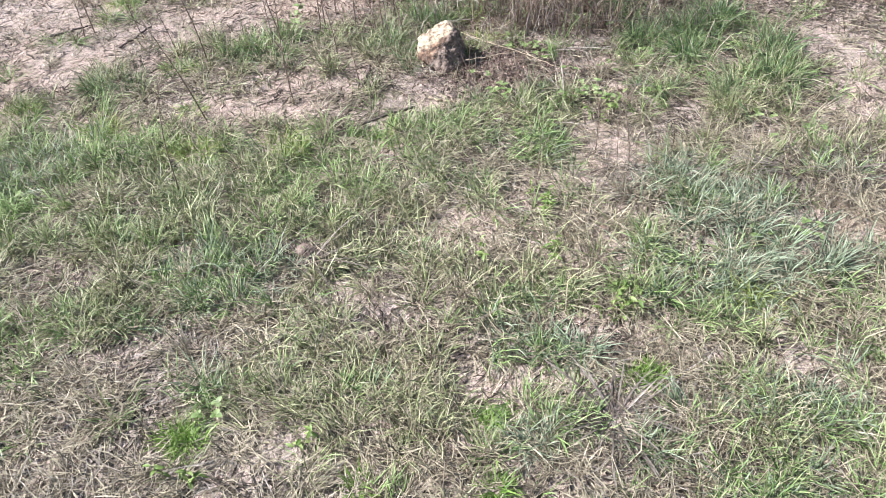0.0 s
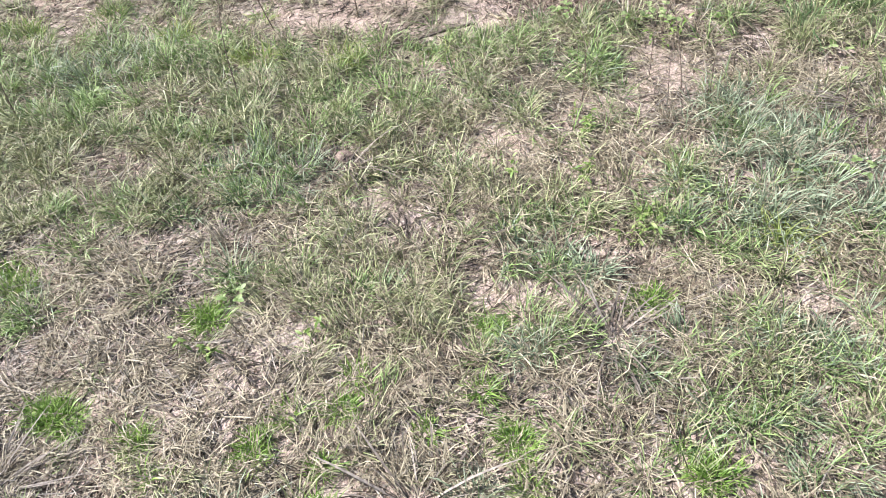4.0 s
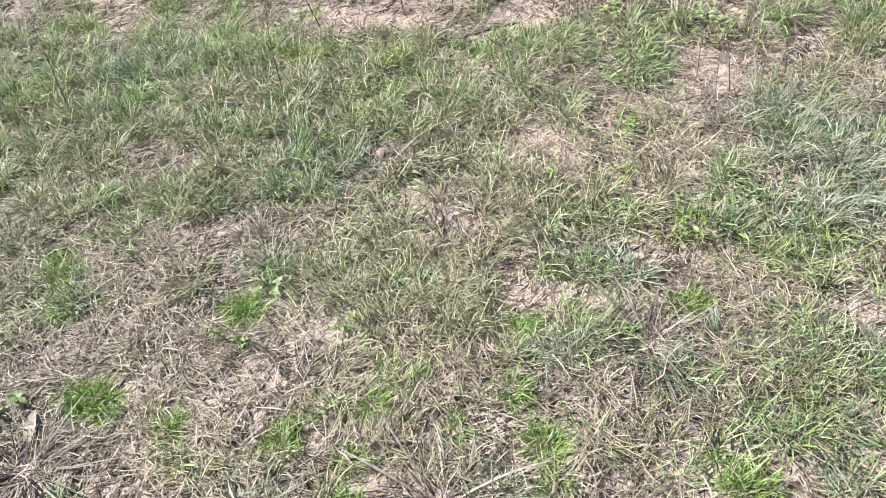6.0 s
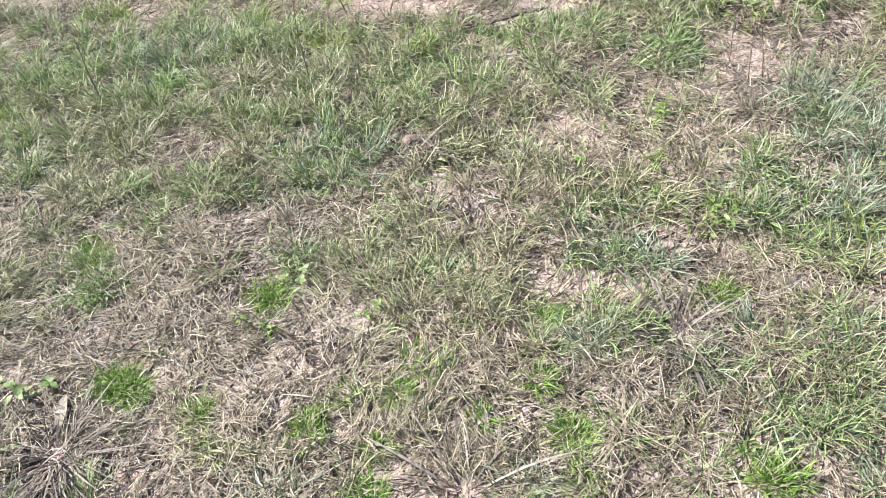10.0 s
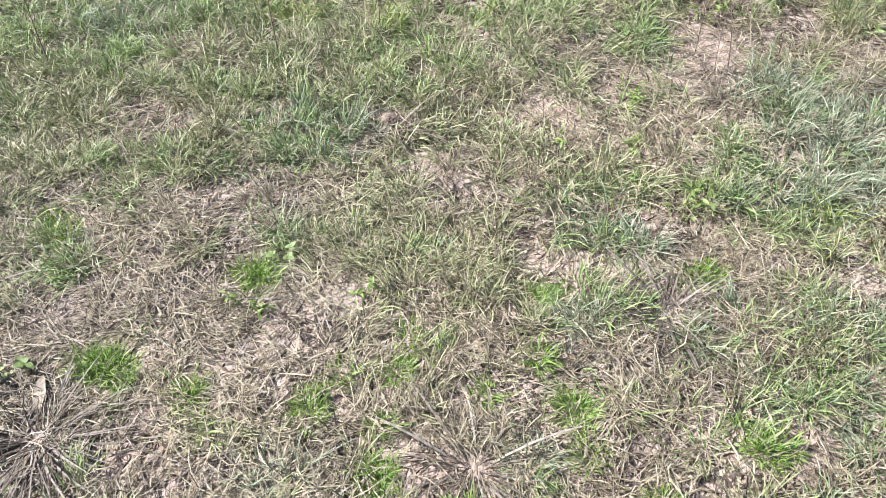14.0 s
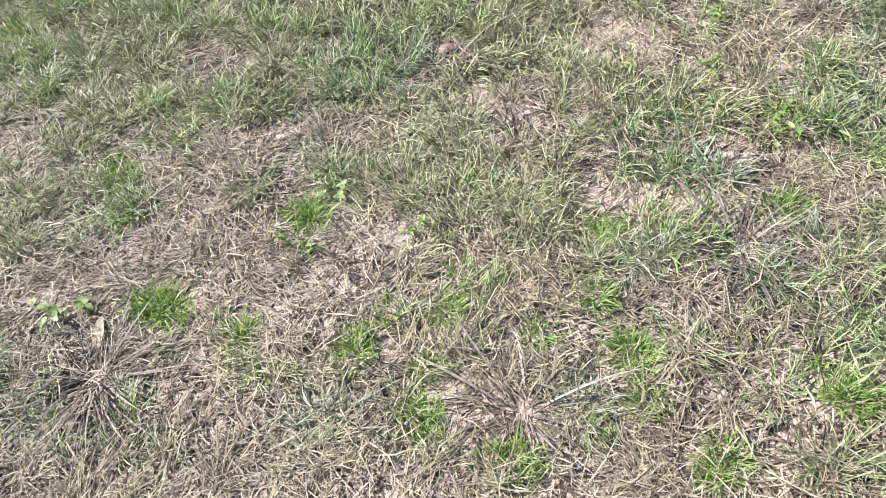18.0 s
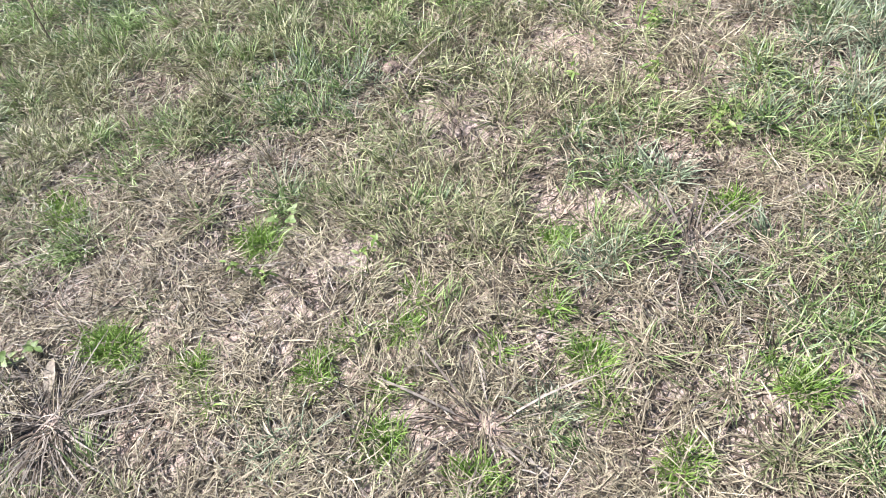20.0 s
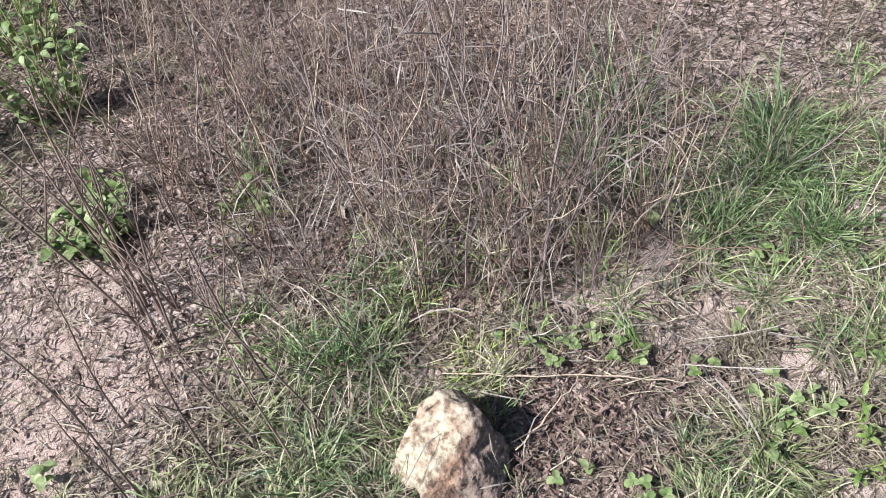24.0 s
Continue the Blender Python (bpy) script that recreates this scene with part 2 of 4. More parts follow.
def wave(x, y, size, shift=0):
    """Smooth noise from 0 to 1 with bumps of that size in metres."""
    u, v = np.asarray(x) / size + 37.3 + shift * 11.7, np.asarray(y) / size + 59.1 + shift * 23.9
    i, j = np.floor(u).astype(int), np.floor(v).astype(int)
    a, b = u - i, v - j
    a, b = a * a * (3 - 2 * a), b * b * (3 - 2 * b)
    g = lambda p, q: LATTICE[p % 256, q % 256]
    return (g(i, j) * (1 - a) + g(i + 1, j) * a) * (1 - b) + (g(i, j + 1) * (1 - a) + g(i + 1, j + 1) * a) * b


def land(x, y):
    """Height of the ground."""
    return 0.030 * (wave(x, y, 0.7) - 0.5) + 0.014 * (wave(x, y, 0.17, 1) - 0.5) + 0.007 * (wave(x, y, 0.06, 2) - 0.5)


# patches: x, y, half width, half depth
BARE = [(0.06, 2.87, 0.17, 0.10), (-0.13, 2.83, 0.09, 0.06), (0.43, 2.86, 0.08, 0.10), (0.34, 3.09, 0.10, 0.08), (0.53, 3.27, 0.12, 0.06), (-0.44, 2.05, 0.08, 0.07),
        (-0.46, 1.90, 0.09, 0.05), (-0.29, 2.03, 0.05, 0.03), (0.10, 2.27, 0.06, 0.06), (0.27, 2.25, 0.06, 0.04), (-0.06, 2.58, 0.05, 0.04), (-0.32, 2.59, 0.09, 0.06),
        (0.84, 2.36, 0.07, 0.06), (0.49, 2.44, 0.06, 0.04), (1.15, 2.81, 0.09, 0.08), (1.08, 2.92, 0.07, 0.06), (1.53, 3.09, 0.08, 0.06), (-0.06, 1.68, 0.10, 0.05),
        (0.17, 1.62, 0.06, 0.03), (0.48, 1.68, 0.05, 0.03), (-1.24, 1.75, 0.06, 0.04), (0.47, 3.37, 0.10, 0.06)]
SAND = [(-0.83, 3.57, 0.28, 0.10), (-0.24, 3.60, 0.11, 0.05), (1.39, 3.48, 0.08, 0.10), (-0.60, 3.74, 0.22, 0.11), (0.46, 3.86, 0.10, 0.07), (0.56, 3.70, 0.06, 0.05),
        (1.53, 3.85, 0.12, 0.30), (-1.71, 4.02, 0.34, 0.34), (-1.97, 4.36, 0.40, 0.30), (-1.25, 4.30, 0.30, 0.20), (-0.87, 4.40, 0.20, 0.16), (-0.60, 4.50, 0.20, 0.22),
        (-0.73, 4.76, 0.22, 0.20), (-0.26, 4.63, 0.08, 0.07), (0.10, 3.80, 0.12, 0.10), (-0.02, 3.71, 0.14, 0.05), (0.42, 4.03, 0.14, 0.06), (-2.3, 4.4, 0.6, 0.6)]
GREEN = [(-1.24, 2.15, 0.14, 0.09), (-0.72, 2.16, 0.09, 0.08), (0.14, 2.14, 0.10, 0.07), (0.72, 2.18, 0.08, 0.16), (-1.59, 2.58, 0.16, 0.16), (-1.29, 2.39, 0.17, 0.10),
         (-0.98, 2.49, 0.13, 0.08), (0.20, 2.56, 0.12, 0.08), (0.80, 2.54, 0.09, 0.08), (-1.82, 2.77, 0.18, 0.21), (-1.05, 2.84, 0.26, 0.17), (-1.62, 2.95, 0.30, 0.22),
         (-0.80, 3.09, 0.27, 0.14), (-0.45, 2.95, 0.18, 0.10), (-1.40, 3.28, 0.24, 0.13), (-0.91, 3.22, 0.22, 0.10), (-0.55, 3.24, 0.16, 0.12), (-0.24, 3.30, 0.16, 0.10),
         (-0.05, 3.36, 0.14, 0.11), (0.27, 3.35, 0.08, 0.09), (0.57, 1.90, 0.08, 0.10), (0.70, 3.15, 0.09, 0.06)]
REAR_GREEN = [(0.20, 3.52, 0.10, 0.08), (-1.66, 3.62, 0.09, 0.11), (0.97, 3.53, 0.10, 0.10), (0.74, 3.63, 0.07, 0.06), (1.09, 3.72, 0.16, 0.16), (-1.35, 3.73, 0.17, 0.12),
              (-0.87, 3.94, 0.21, 0.12), (-0.75, 4.04, 0.14, 0.10), (-0.33, 4.08, 0.12, 0.14), (0.82, 3.98, 0.14, 0.16), (1.02, 3.97, 0.12, 0.14), (-0.18, 4.27, 0.13, 0.09),
              (0.02, 4.25, 0.06, 0.06), (0.30, 3.66, 0.09, 0.06), (-0.10, 4.92, 0.06, 0.09), (-0.47, 4.21, 0.06, 0.05)]
SAGE = [(-0.65, 2.67, 0.19, 0.14), (-1.11, 2.05, 0.10, 0.07), (0.70, 2.92, 0.20, 0.18), (0.58, 2.70, 0.14, 0.11), (0.21, 2.39, 0.11, 0.08), (0.76, 2.62, 0.12, 0.10),
        (-0.64, 2.26, 0.07, 0.06), (0.88, 2.88, 0.15, 0.18), (0.61, 2.53, 0.12, 0.08), (1.06, 2.68, 0.11, 0.07), (0.69, 3.06, 0.08, 0.08), (1.20, 3.14, 0.14, 0.07),
        (0.76, 1.97, 0.12, 0.12), (0.62, 2.06, 0.08, 0.09), (0.88, 2.25, 0.09, 0.10), (-0.45, 1.61, 0.08, 0.06), (0.13, 1.72, 0.06, 0.05), (0.44, 1.72, 0.07, 0.05), (0.67, 1.75, 0.04, 0.07), (0.41, 2.10, 0.05, 0.08), (0.58, 2.22, 0.08, 0.07),
        (-0.66, 1.55, 0.04, 0.05)]
OLIVE = [(-0.44, 2.36, 0.17, 0.11), (-0.17, 2.30, 0.16, 0.10), (-0.08, 2.13, 0.12, 0.08), (-0.34, 2.14, 0.12, 0.06), (-1.46, 2.33, 0.11, 0.10), (-0.96, 2.55, 0.15, 0.09),
         (-0.40, 2.47, 0.12, 0.07), (-0.31, 2.80, 0.11, 0.07), (-0.05, 2.75, 0.07, 0.04), (1.19, 3.16, 0.13, 0.07), (0.30, 3.56, 0.10, 0.05), (-0.59, 1.63, 0.09, 0.05),
         (-1.42, 1.94, 0.06, 0.12)]

NEAR_TUFTS = [(-0.88, 1.79, 0.10, 0.07), (-0.69, 1.77, 0.05, 0.04), (-0.40, 1.76, 0.05, 0.045), (-0.22, 1.88, 0.045, 0.05), (-0.35, 1.87, 0.03, 0.03),
              (-0.02, 1.87, 0.03, 0.025), (0.18, 1.86, 0.05, 0.04), (0.20, 1.75, 0.03, 0.03), (-0.21, 1.64, 0.05, 0.06), (-0.22, 1.75, 0.03, 0.03),
              (0.57, 1.84, 0.07, 0.05), (0.34, 1.66, 0.045, 0.05), (-0.64, 2.10, 0.07, 0.05), (-0.23, 1.98, 0.025, 0.03), (0.07, 1.98, 0.03, 0.04),
              (0.44, 2.28, 0.05, 0.05), (0.07, 2.15, 0.03, 0.04), (-0.61, 1.66, 0.03, 0.025), (-1.24, 2.16, 0.08, 0.05), (-0.01, 1.59, 0.06, 0.03)]
BAND_TUFTS = [(-0.29, 3.34, 0.07, 0.06), (-0.95, 3.28, 0.12, 0.08), (-0.63, 3.33, 0.12, 0.07), (-1.32, 3.43, 0.14, 0.07), (-1.95, 3.41, 0.16, 0.09),
              (-2.00, 2.76, 0.11, 0.08), (-1.67, 3.55, 0.10, 0.08), (-1.15, 3.88, 0.07, 0.07), (-1.62, 4.48, 0.08, 0.07), (-1.02, 3.54, 0.04, 0.04),
              (0.80, 2.53, 0.06, 0.05), (0.08, 4.06, 0.04, 0.03), (0.04, 4.24, 0.06, 0.05), (-0.11, 4.80, 0.06, 0.08)]
DEAD_TUFTS = [(1.10, 3.12, 0.10, 0.05), (1.28, 3.10, 0.10, 0.05), (-0.97, 1.60, 0.08, 0.07), (0.36, 2.17, 0.04, 0.04), (-0.02, 1.69, 0.05, 0.04),
              (-0.46, 2.73, 0.04, 0.03)]

CLOVERS = [(0.28, 3.38, 5), (0.21, 3.34, 3), (1.18, 3.33, 4), (0.86, 2.81, 3), (1.00, 2.81, 5), (0.31, 3.88, 4), (0.26, 3.96, 4), (0.14, 3.62, 4),
                (0.05, 3.75, 2), (0.47, 3.61, 4), (0.52, 3.60, 4), (0.15, 4.05, 3), (0.20, 3.97, 4), (0.63, 4.14, 4), (0.72, 3.90, 3), (0.56, 3.80, 3),
                (1.04, 3.43, 3), (1.04, 3.27, 2), (0.12, 3.66, 4), (0.40, 3.77, 3), (0.46, 3.68, 4), (0.69, 3.62, 4), (-0.60, 2.17, 3), (-1.44, 3.02, 5)]
WEEDS = [(0.42, 2.56, 6), (0.39, 2.50, 4), (0.47, 2.61, 4), (0.25, 2.95, 5), (0.22, 3.02, 3), (0.28, 2.76, 3), (0.04, 2.76, 3), (0.53, 3.53, 5), (-0.64, 1.99, 3), (-0.36, 2.11, 2), (0.47, 3.45, 3)]


PARCHED = [(-0.92, 1.55, 0.19, 0.09), (-0.95, 2.01, 0.15, 0.12), (-0.54, 1.88, 0.12, 0.07), (-0.04, 2.05, 0.12, 0.06), (0.58, 2.07, 0.08, 0.06), (-0.91, 2.28, 0.10, 0.10),
           (0.34, 2.18, 0.08, 0.05), (-1.23, 2.66, 0.11, 0.14), (-0.77, 2.39, 0.09, 0.05), (-0.53, 2.50, 0.11, 0.05), (0.28, 2.49, 0.07, 0.04), (0.48, 2.42, 0.15, 0.08),
           (-0.45, 2.75, 0.06, 0.06), (0.17, 2.70, 0.11, 0.05), (0.33, 2.70, 0.13, 0.05), (-1.25, 2.98, 0.09, 0.09), (-0.25, 3.14, 0.11, 0.07), (0.04, 3.21, 0.07, 0.06),
           (0.90, 3.25, 0.18, 0.07), (-0.28, 3.82, 0.14, 0.09), (0.38, 3.71, 0.12, 0.10)]
TURF_TUFTS = [(-0.64, 2.27, 0.05, 0.04), (-0.31, 2.70, 0.06, 0.04), (-1.16, 2.06, 0.07, 0.05), (0.23, 2.39, 0.06, 0.05), (0.45, 2.08, 0.05, 0.04), (-1.46, 2.03, 0.06, 0.05),
              (-0.43, 2.47, 0.06, 0.04), (0.16, 2.55, 0.10, 0.05), (0.25, 2.14, 0.06, 0.05), (-0.96, 2.50, 0.06, 0.04), (-1.60, 2.59, 0.07, 0.05),
              (0.62, 2.50, 0.07, 0.05), (-1.29, 2.48, 0.06, 0.04), (-1.14, 3.21, 0.07, 0.05), (-0.81, 3.28, 0.07, 0.05),]
MORE_TURF_TUFTS = [(0.72, 2.95, 0.08, 0.06), (0.04, 3.10, 0.05, 0.04), (-0.15, 3.11, 0.05, 0.04), (-0.36, 3.07, 0.07, 0.05), (-0.47, 3.21, 0.08, 0.05),
                   (0.02, 3.09, 0.04, 0.03), (-0.28, 3.11, 0.06, 0.04), (-0.09, 3.19, 0.06, 0.04), (0.73, 3.00, 0.07, 0.05), (0.32, 3.56, 0.05, 0.04),
                   (-1.35, 3.16, 0.07, 0.05), (0.65, 3.66, 0.05, 0.04)]


def patches(x, y, which, ragged=0.65):
    r = ragged * (wave(x, y, 0.12, 5) - 0.5) + ragged * (wave(x, y, 0.05, 6) - 0.5)
    top = np.zeros(np.shape(x))
    for cx, cy, rx, ry in which:
        d = np.sqrt(((x - cx) / rx) ** 2 + ((y - cy) / ry) ** 2) + r * 1.5
        top = np.maximum(top, np.clip(1.6 - d, 0, 0.8) / 0.8)
    return top


def open_soil(x, y):
    return (1 - 0.90 * patches(x, y, BARE)) * (1 - 0.92 * patches(x, y, SAND) * (1 - patches(x, y, REAR_GREEN)))


def green_cover(x, y):
    meadow = np.clip((y - 2.35) / 0.4, 0, 1) * np.clip((0.15 - x) / 0.4, 0, 1) * np.clip((3.45 - y) / 0.12, 0, 1)
    g = 0.08 + 0.10 * np.clip((y - 2.0) / 0.3, 0, 1) + 0.40 * meadow + 0.80 * patches(x, y, GREEN) + 0.62 * patches(x, y, SAGE) + 0.60 * patches(x, y, OLIVE) + 0.28 * patches(x, y, REAR_GREEN)
    g = g + 0.35 * (wave(x, y, 0.3, 8) - 0.5) + 0.55 * (wave(x, y, 0.10, 9) - 0.5)
    return np.clip(g, 0.02, 1) * brush_edge(x, y) * (1 - 0.72 * patches(x, y, PARCHED)) * open_soil(x, y)


def brush_edge(x, y):
    """Little grass grows under and behind the brush."""
    return 1 - 0.94 * np.clip((y + 0.12 * x - 4.20) / 0.4, 0, 1) * np.clip((x + 0.75) / 0.3, 0, 1)


def straw_cover(x, y):
    s = (0.80 + 0.4 * (wave(x, y, 0.2, 10) - 0.5) - 0.4 * (wave(x, y, 0.10, 9) - 0.5)) * brush_edge(x, y)
    s = s * (1 - 0.35 * np.maximum(patches(x, y, GREEN), patches(x, y, SAGE)))
    s = s * (1 - 0.45 * np.clip((y - 3.42) / 0.15, 0, 1)) * (1 + 0.35 * np.clip((2.5 - y) / 0.3, 0, 1))
    return np.clip(s, 0.05, 1) * (1 - 0.64 * patches(x, y, BARE)) * (1 - 0.85 * patches(x, y, SAND))


def part(name, me, mat, parent=None, label="", m=None):
    ob = new(name, me)
    if mat and not me.materials:
        me.materials.append(mat)
    if parent:
        ob.parent = parent
    if m is not None:
        ob.matrix_local = m
    if label:
        ob["label"] = label
    return ob


def thing(name, x, y, label, category, group="", turn=0.0, z=None):
    ob = new(name)
    ob.empty_display_size = 0.05
    ob.matrix_world = pose(x, y, float(land(x, y)) - 0.002 if z is None else z, 0, 0, turn)
    return tagged(ob, label, category, group)


def mesh_from(name, verts, quads, tris=None, uv=None, smooth=True):
    """A mesh from numpy arrays: vertices, four-cornered and three-cornered faces."""
    me = bpy.data.meshes.new(name)
    tris = np.zeros((0, 3), int) if tris is None else tris
    loops = np.concatenate([quads.ravel(), tris.ravel()]).astype(np.int32)
    sizes = np.concatenate([np.full(len(quads), 4), np.full(len(tris), 3)])
    me.vertices.add(len(verts))
    me.vertices.foreach_set("co", verts.astype(np.float32).ravel())
    me.loops.add(len(loops))
    me.loops.foreach_set("vertex_index", loops)
    me.polygons.add(len(sizes))
    me.polygons.foreach_set("loop_start", np.concatenate([[0], np.cumsum(sizes)[:-1]]).astype(np.int32))
    me.polygons.foreach_set("use_smooth", np.full(len(sizes), smooth))
    if uv is not None:
        layer = me.uv_layers.new(name="UVMap")
        layer.data.foreach_set("uv", uv[loops].astype(np.float32).ravel())
    me.update(calc_edges=True)
    me.validate()
    return me


def ribbons(name, base, head, rise, length, width, droop, bend, lean, rows=4, floor=None, hue=None):
    """Many grass blades as one mesh. base: n x 3; head: heading; rise: angle above the ground; droop, bend: how far they turn along the blade; lean: roll of the blade; hue: from 0 to 1, alike in one tuft."""
    n = len(base)
    hue = rng.random(n) if hue is None else hue
    p = base.copy()
    centre, across = [], []
    for k in range(rows):
        s = k / (rows - 1)
        h, e = head + bend * s, rise - droop * s
        tangent = np.stack([np.cos(e) * np.cos(h), np.cos(e) * np.sin(h), np.sin(e)], 1)
        side = np.stack([-np.sin(h), np.cos(h), np.zeros(n)], 1)
        up = np.cross(tangent, side)
        w = side * np.cos(lean)[:, None] + up * np.sin(lean)[:, None]
        half = 0.5 * width * (0.55 + 1.5 * s * (1 - s) + 0.15 * (1 - s))
        centre.append(p.copy())
        across.append(w * half[:, None])
        p = p + tangent * (length / (rows - 1))[:, None]
    if floor is not None:
        for c in centre:
            c[:, 2] = np.maximum(c[:, 2], floor(c[:, 0], c[:, 1]) + 0.0015)
    m = 2 * (rows - 1) + 1
    v = np.zeros((n, m, 3))
    uv = np.zeros((n, m, 2))
    for k in range(rows - 1):
        v[:, 2 * k], v[:, 2 * k + 1] = centre[k] - across[k], centre[k] + across[k]
        uv[:, 2 * k, 1] = uv[:, 2 * k + 1, 1] = k / (rows - 1)
    v[:, m - 1] = centre[-1]
    uv[:, m - 1, 1] = 1
    uv[:, :, 0] = hue[:, None]
    start = (np.arange(n) * m)[:, None, None]
    quad = np.array([[2 * k, 2 * k + 1, 2 * k + 3, 2 * k + 2] for k in range(rows - 2)])[None]
    tri = np.array([[m - 3, m - 2, m - 1]])[None]
    return mesh_from(name, v.reshape(-1, 3), (start + quad).reshape(-1, 4), (start + tri).reshape(-1, 3), uv.reshape(-1, 2))


def tube(path, radii, sides=5):
    """Vertices and faces of a round stem along a path."""
    path = np.asarray(path, float)
    out, faces = [], []
    for i, (c, r) in enumerate(zip(path, radii)):
        t = path[min(i + 1, len(path) - 1)] - path[max(i - 1, 0)]
        t = t / (np.linalg.norm(t) + 1e-9)
        a = np.cross(t, (0.31, 0.83, 0.46))
        a /= np.linalg.norm(a) + 1e-9
        b = np.cross(t, a)
        for k in range(sides):
            w = 2 * math.pi * k / sides
            out.append(c + r * (math.cos(w) * a + math.sin(w) * b))
    for i in range(len(path) - 1):
        for k in range(sides):
            q = (k + 1) % sides
            faces.append((i * sides + k, i * sides + q, (i + 1) * sides + q, (i + 1) * sides + k))
    faces.append(tuple(range(sides))[::-1])
    faces.append(tuple(range((len(path) - 1) * sides, len(path) * sides)))
    return out, faces


def stem_mesh(name, tubes):
    verts, faces = [], []
    for path, radii, sides in tubes:
        v, f = tube(path, radii, sides)
        n = len(verts)
        verts += [tuple(c) for c in v]
        faces += [tuple(i + n for i in q) for q in f]
    me = bpy.data.meshes.new(name)
    me.from_pydata(verts, [], faces)
    me.polygons.foreach_set("use_smooth", [True] * len(me.polygons))
    return me


# ---- ground ----
def ground():
    fine_x, fine_y = np.arange(-3.4, 2.8, 0.03), np.arange(0.9, 7.2, 0.03)
    far = 0.05 * 1.45 ** np.arange(1, 26)
    xs = np.concatenate([fine_x[0] - far[::-1], fine_x, fine_x[-1] + far])
    ys = np.concatenate([fine_y[0] - far[::-1], fine_y, fine_y[-1] + far])
    gx, gy = np.meshgrid(xs, ys)
    gz = land(gx, gy)
    n, m = len(xs), len(ys)
    i = (np.arange(m - 1)[:, None] * n + np.arange(n - 1)[None]).ravel()
    me = mesh_from("ground", np.stack([gx, gy, gz], -1).reshape(-1, 3), np.stack([i, i + 1, i + n + 1, i + n], 1))
    tagged(part("ground", me, SOIL), "pale sandy soil with dry crumbs and bare patches", "ground", kind="structure")


ground()

# ---- grass and litter that nobody could count ----
X0, X1, Y0, Y1 = -3.0, 2.3, 1.15, 6.6


def plot(x, y):
    """The turf is full where the walk goes, thins out beyond, and leaves room for the single tufts."""
    spots = [(a, b, 0.018, 0.018) for a, b, _ in CLOVERS + WEEDS] + [(-0.45 + 0.055 * k, 3.385 + 0.034 * k, 0.03, 0.025) for k in range(6)]
    room = 1 - 0.85 * patches(x, y, NEAR_TUFTS + BAND_TUFTS + DEAD_TUFTS[2:] + spots, 0.2)
    edge = np.where(y < 4.7, 1.25 + 0.62 * (y - 1.4) - np.abs(x + 0.25), np.minimum(x + 1.7, 2.2 - x))
    return np.clip(0.25 + edge / 0.3, 0.2, 1) * room


def clump(x, y):
    """Grass and straw gather in clumps a few centimetres wide, with hollows between."""
    return np.clip(2.6 * wave(x, y, 0.055, 50) + 1.2 * wave(x, y, 0.022, 51) - 1.20, 0.07, 1.25)


def scatter(n, cover, clumped=False):
    x, y = rng.uniform(X0, X1, n), rng.uniform(Y0, Y1, n)
    keep = rng.random(n) < cover(x, y) * plot(x, y) * (clump(x, y) if clumped else 1)
    return x[keep], y[keep]


def lay(x, y):
    """The way in which the grass has been laid over, in swirls."""
    return 7.0 * wave(x, y, 0.38, 12) + 2.5 * wave(x, y, 0.11, 13)


def finer(x, y):
    """The trodden turf has shorter and finer blades."""
    return np.clip(0.86 + 0.14 * (y - 2.1) / 0.6, 0.86, 1)


def sward(name, label, mat, x, y, count, spread, length, width, rise, droop, combed=0.5, lift=0.0, rows=4):
    """Tussocks at x, y: some spread to all sides, the others lie over one way; each has its own hue and size."""
    k = rng.poisson(count, len(x))
    own = np.repeat(np.arange(len(x)), k)
    n = len(own)
    dx, dy = rng.normal(0, spread, n), rng.normal(0, spread, n)
    bx, by = x[own] + dx, y[own] + dy
    one_way = (rng.random(len(x)) < combed)[own]
    head = np.where(one_way, (lay(x, y) + rng.normal(0, 0.5, len(x)))[own] + rng.normal(0, 0.42, n), np.arctan2(dy, dx) + rng.normal(0, 0.5, n))
    small = finer(bx, by)
    grow = rng.uniform(0.65, 1.35, len(x))[own] * small
    hue = np.clip(rng.random(len(x))[own] + rng.normal(0, 0.06, n), 0, 1)
    base = np.stack([bx, by, land(bx, by) + rng.uniform(-0.002, lift + 0.001, n)], 1)
    me = ribbons(name, base, head, rng.normal(*rise, n), rng.uniform(*length, n) * grow, rng.uniform(*width, n) * small, rng.normal(*droop, n), rng.normal(0, 0.5, n), rng.normal(0, 0.45, n), rows, land, hue)
    tagged(part(name, me, mat), label, "grass", kind="stuff")


def strewn(name, label, mat, x, y, height, stray, rise, length, width, droop, bend, rows=3, category="straw", head=None):
    """Loose stems or leaves on the soil."""
    n = len(x)
    head = lay(x, y) + rng.normal(0, stray, n) + rng.choice([0, math.pi], n) if head is None else head
    base = np.stack([x, y, land(x, y) + rng.uniform(0, height, n)], 1)
    hue = np.clip(wave(x, y, 0.06, 40) + rng.normal(0, 0.2, n), 0, 1)
    me = ribbons(name, base, head, rng.normal(*rise, n), (length[0] + (length[1] - length[0]) * rng.random(n) ** 1.5) * finer(x, y), rng.uniform(*width, n), rng.normal(*droop, n), rng.normal(0, bend, n), rng.normal(0, 0.5, n), rows, land, hue)
    tagged(part(name, me, mat), label, category, kind="stuff")


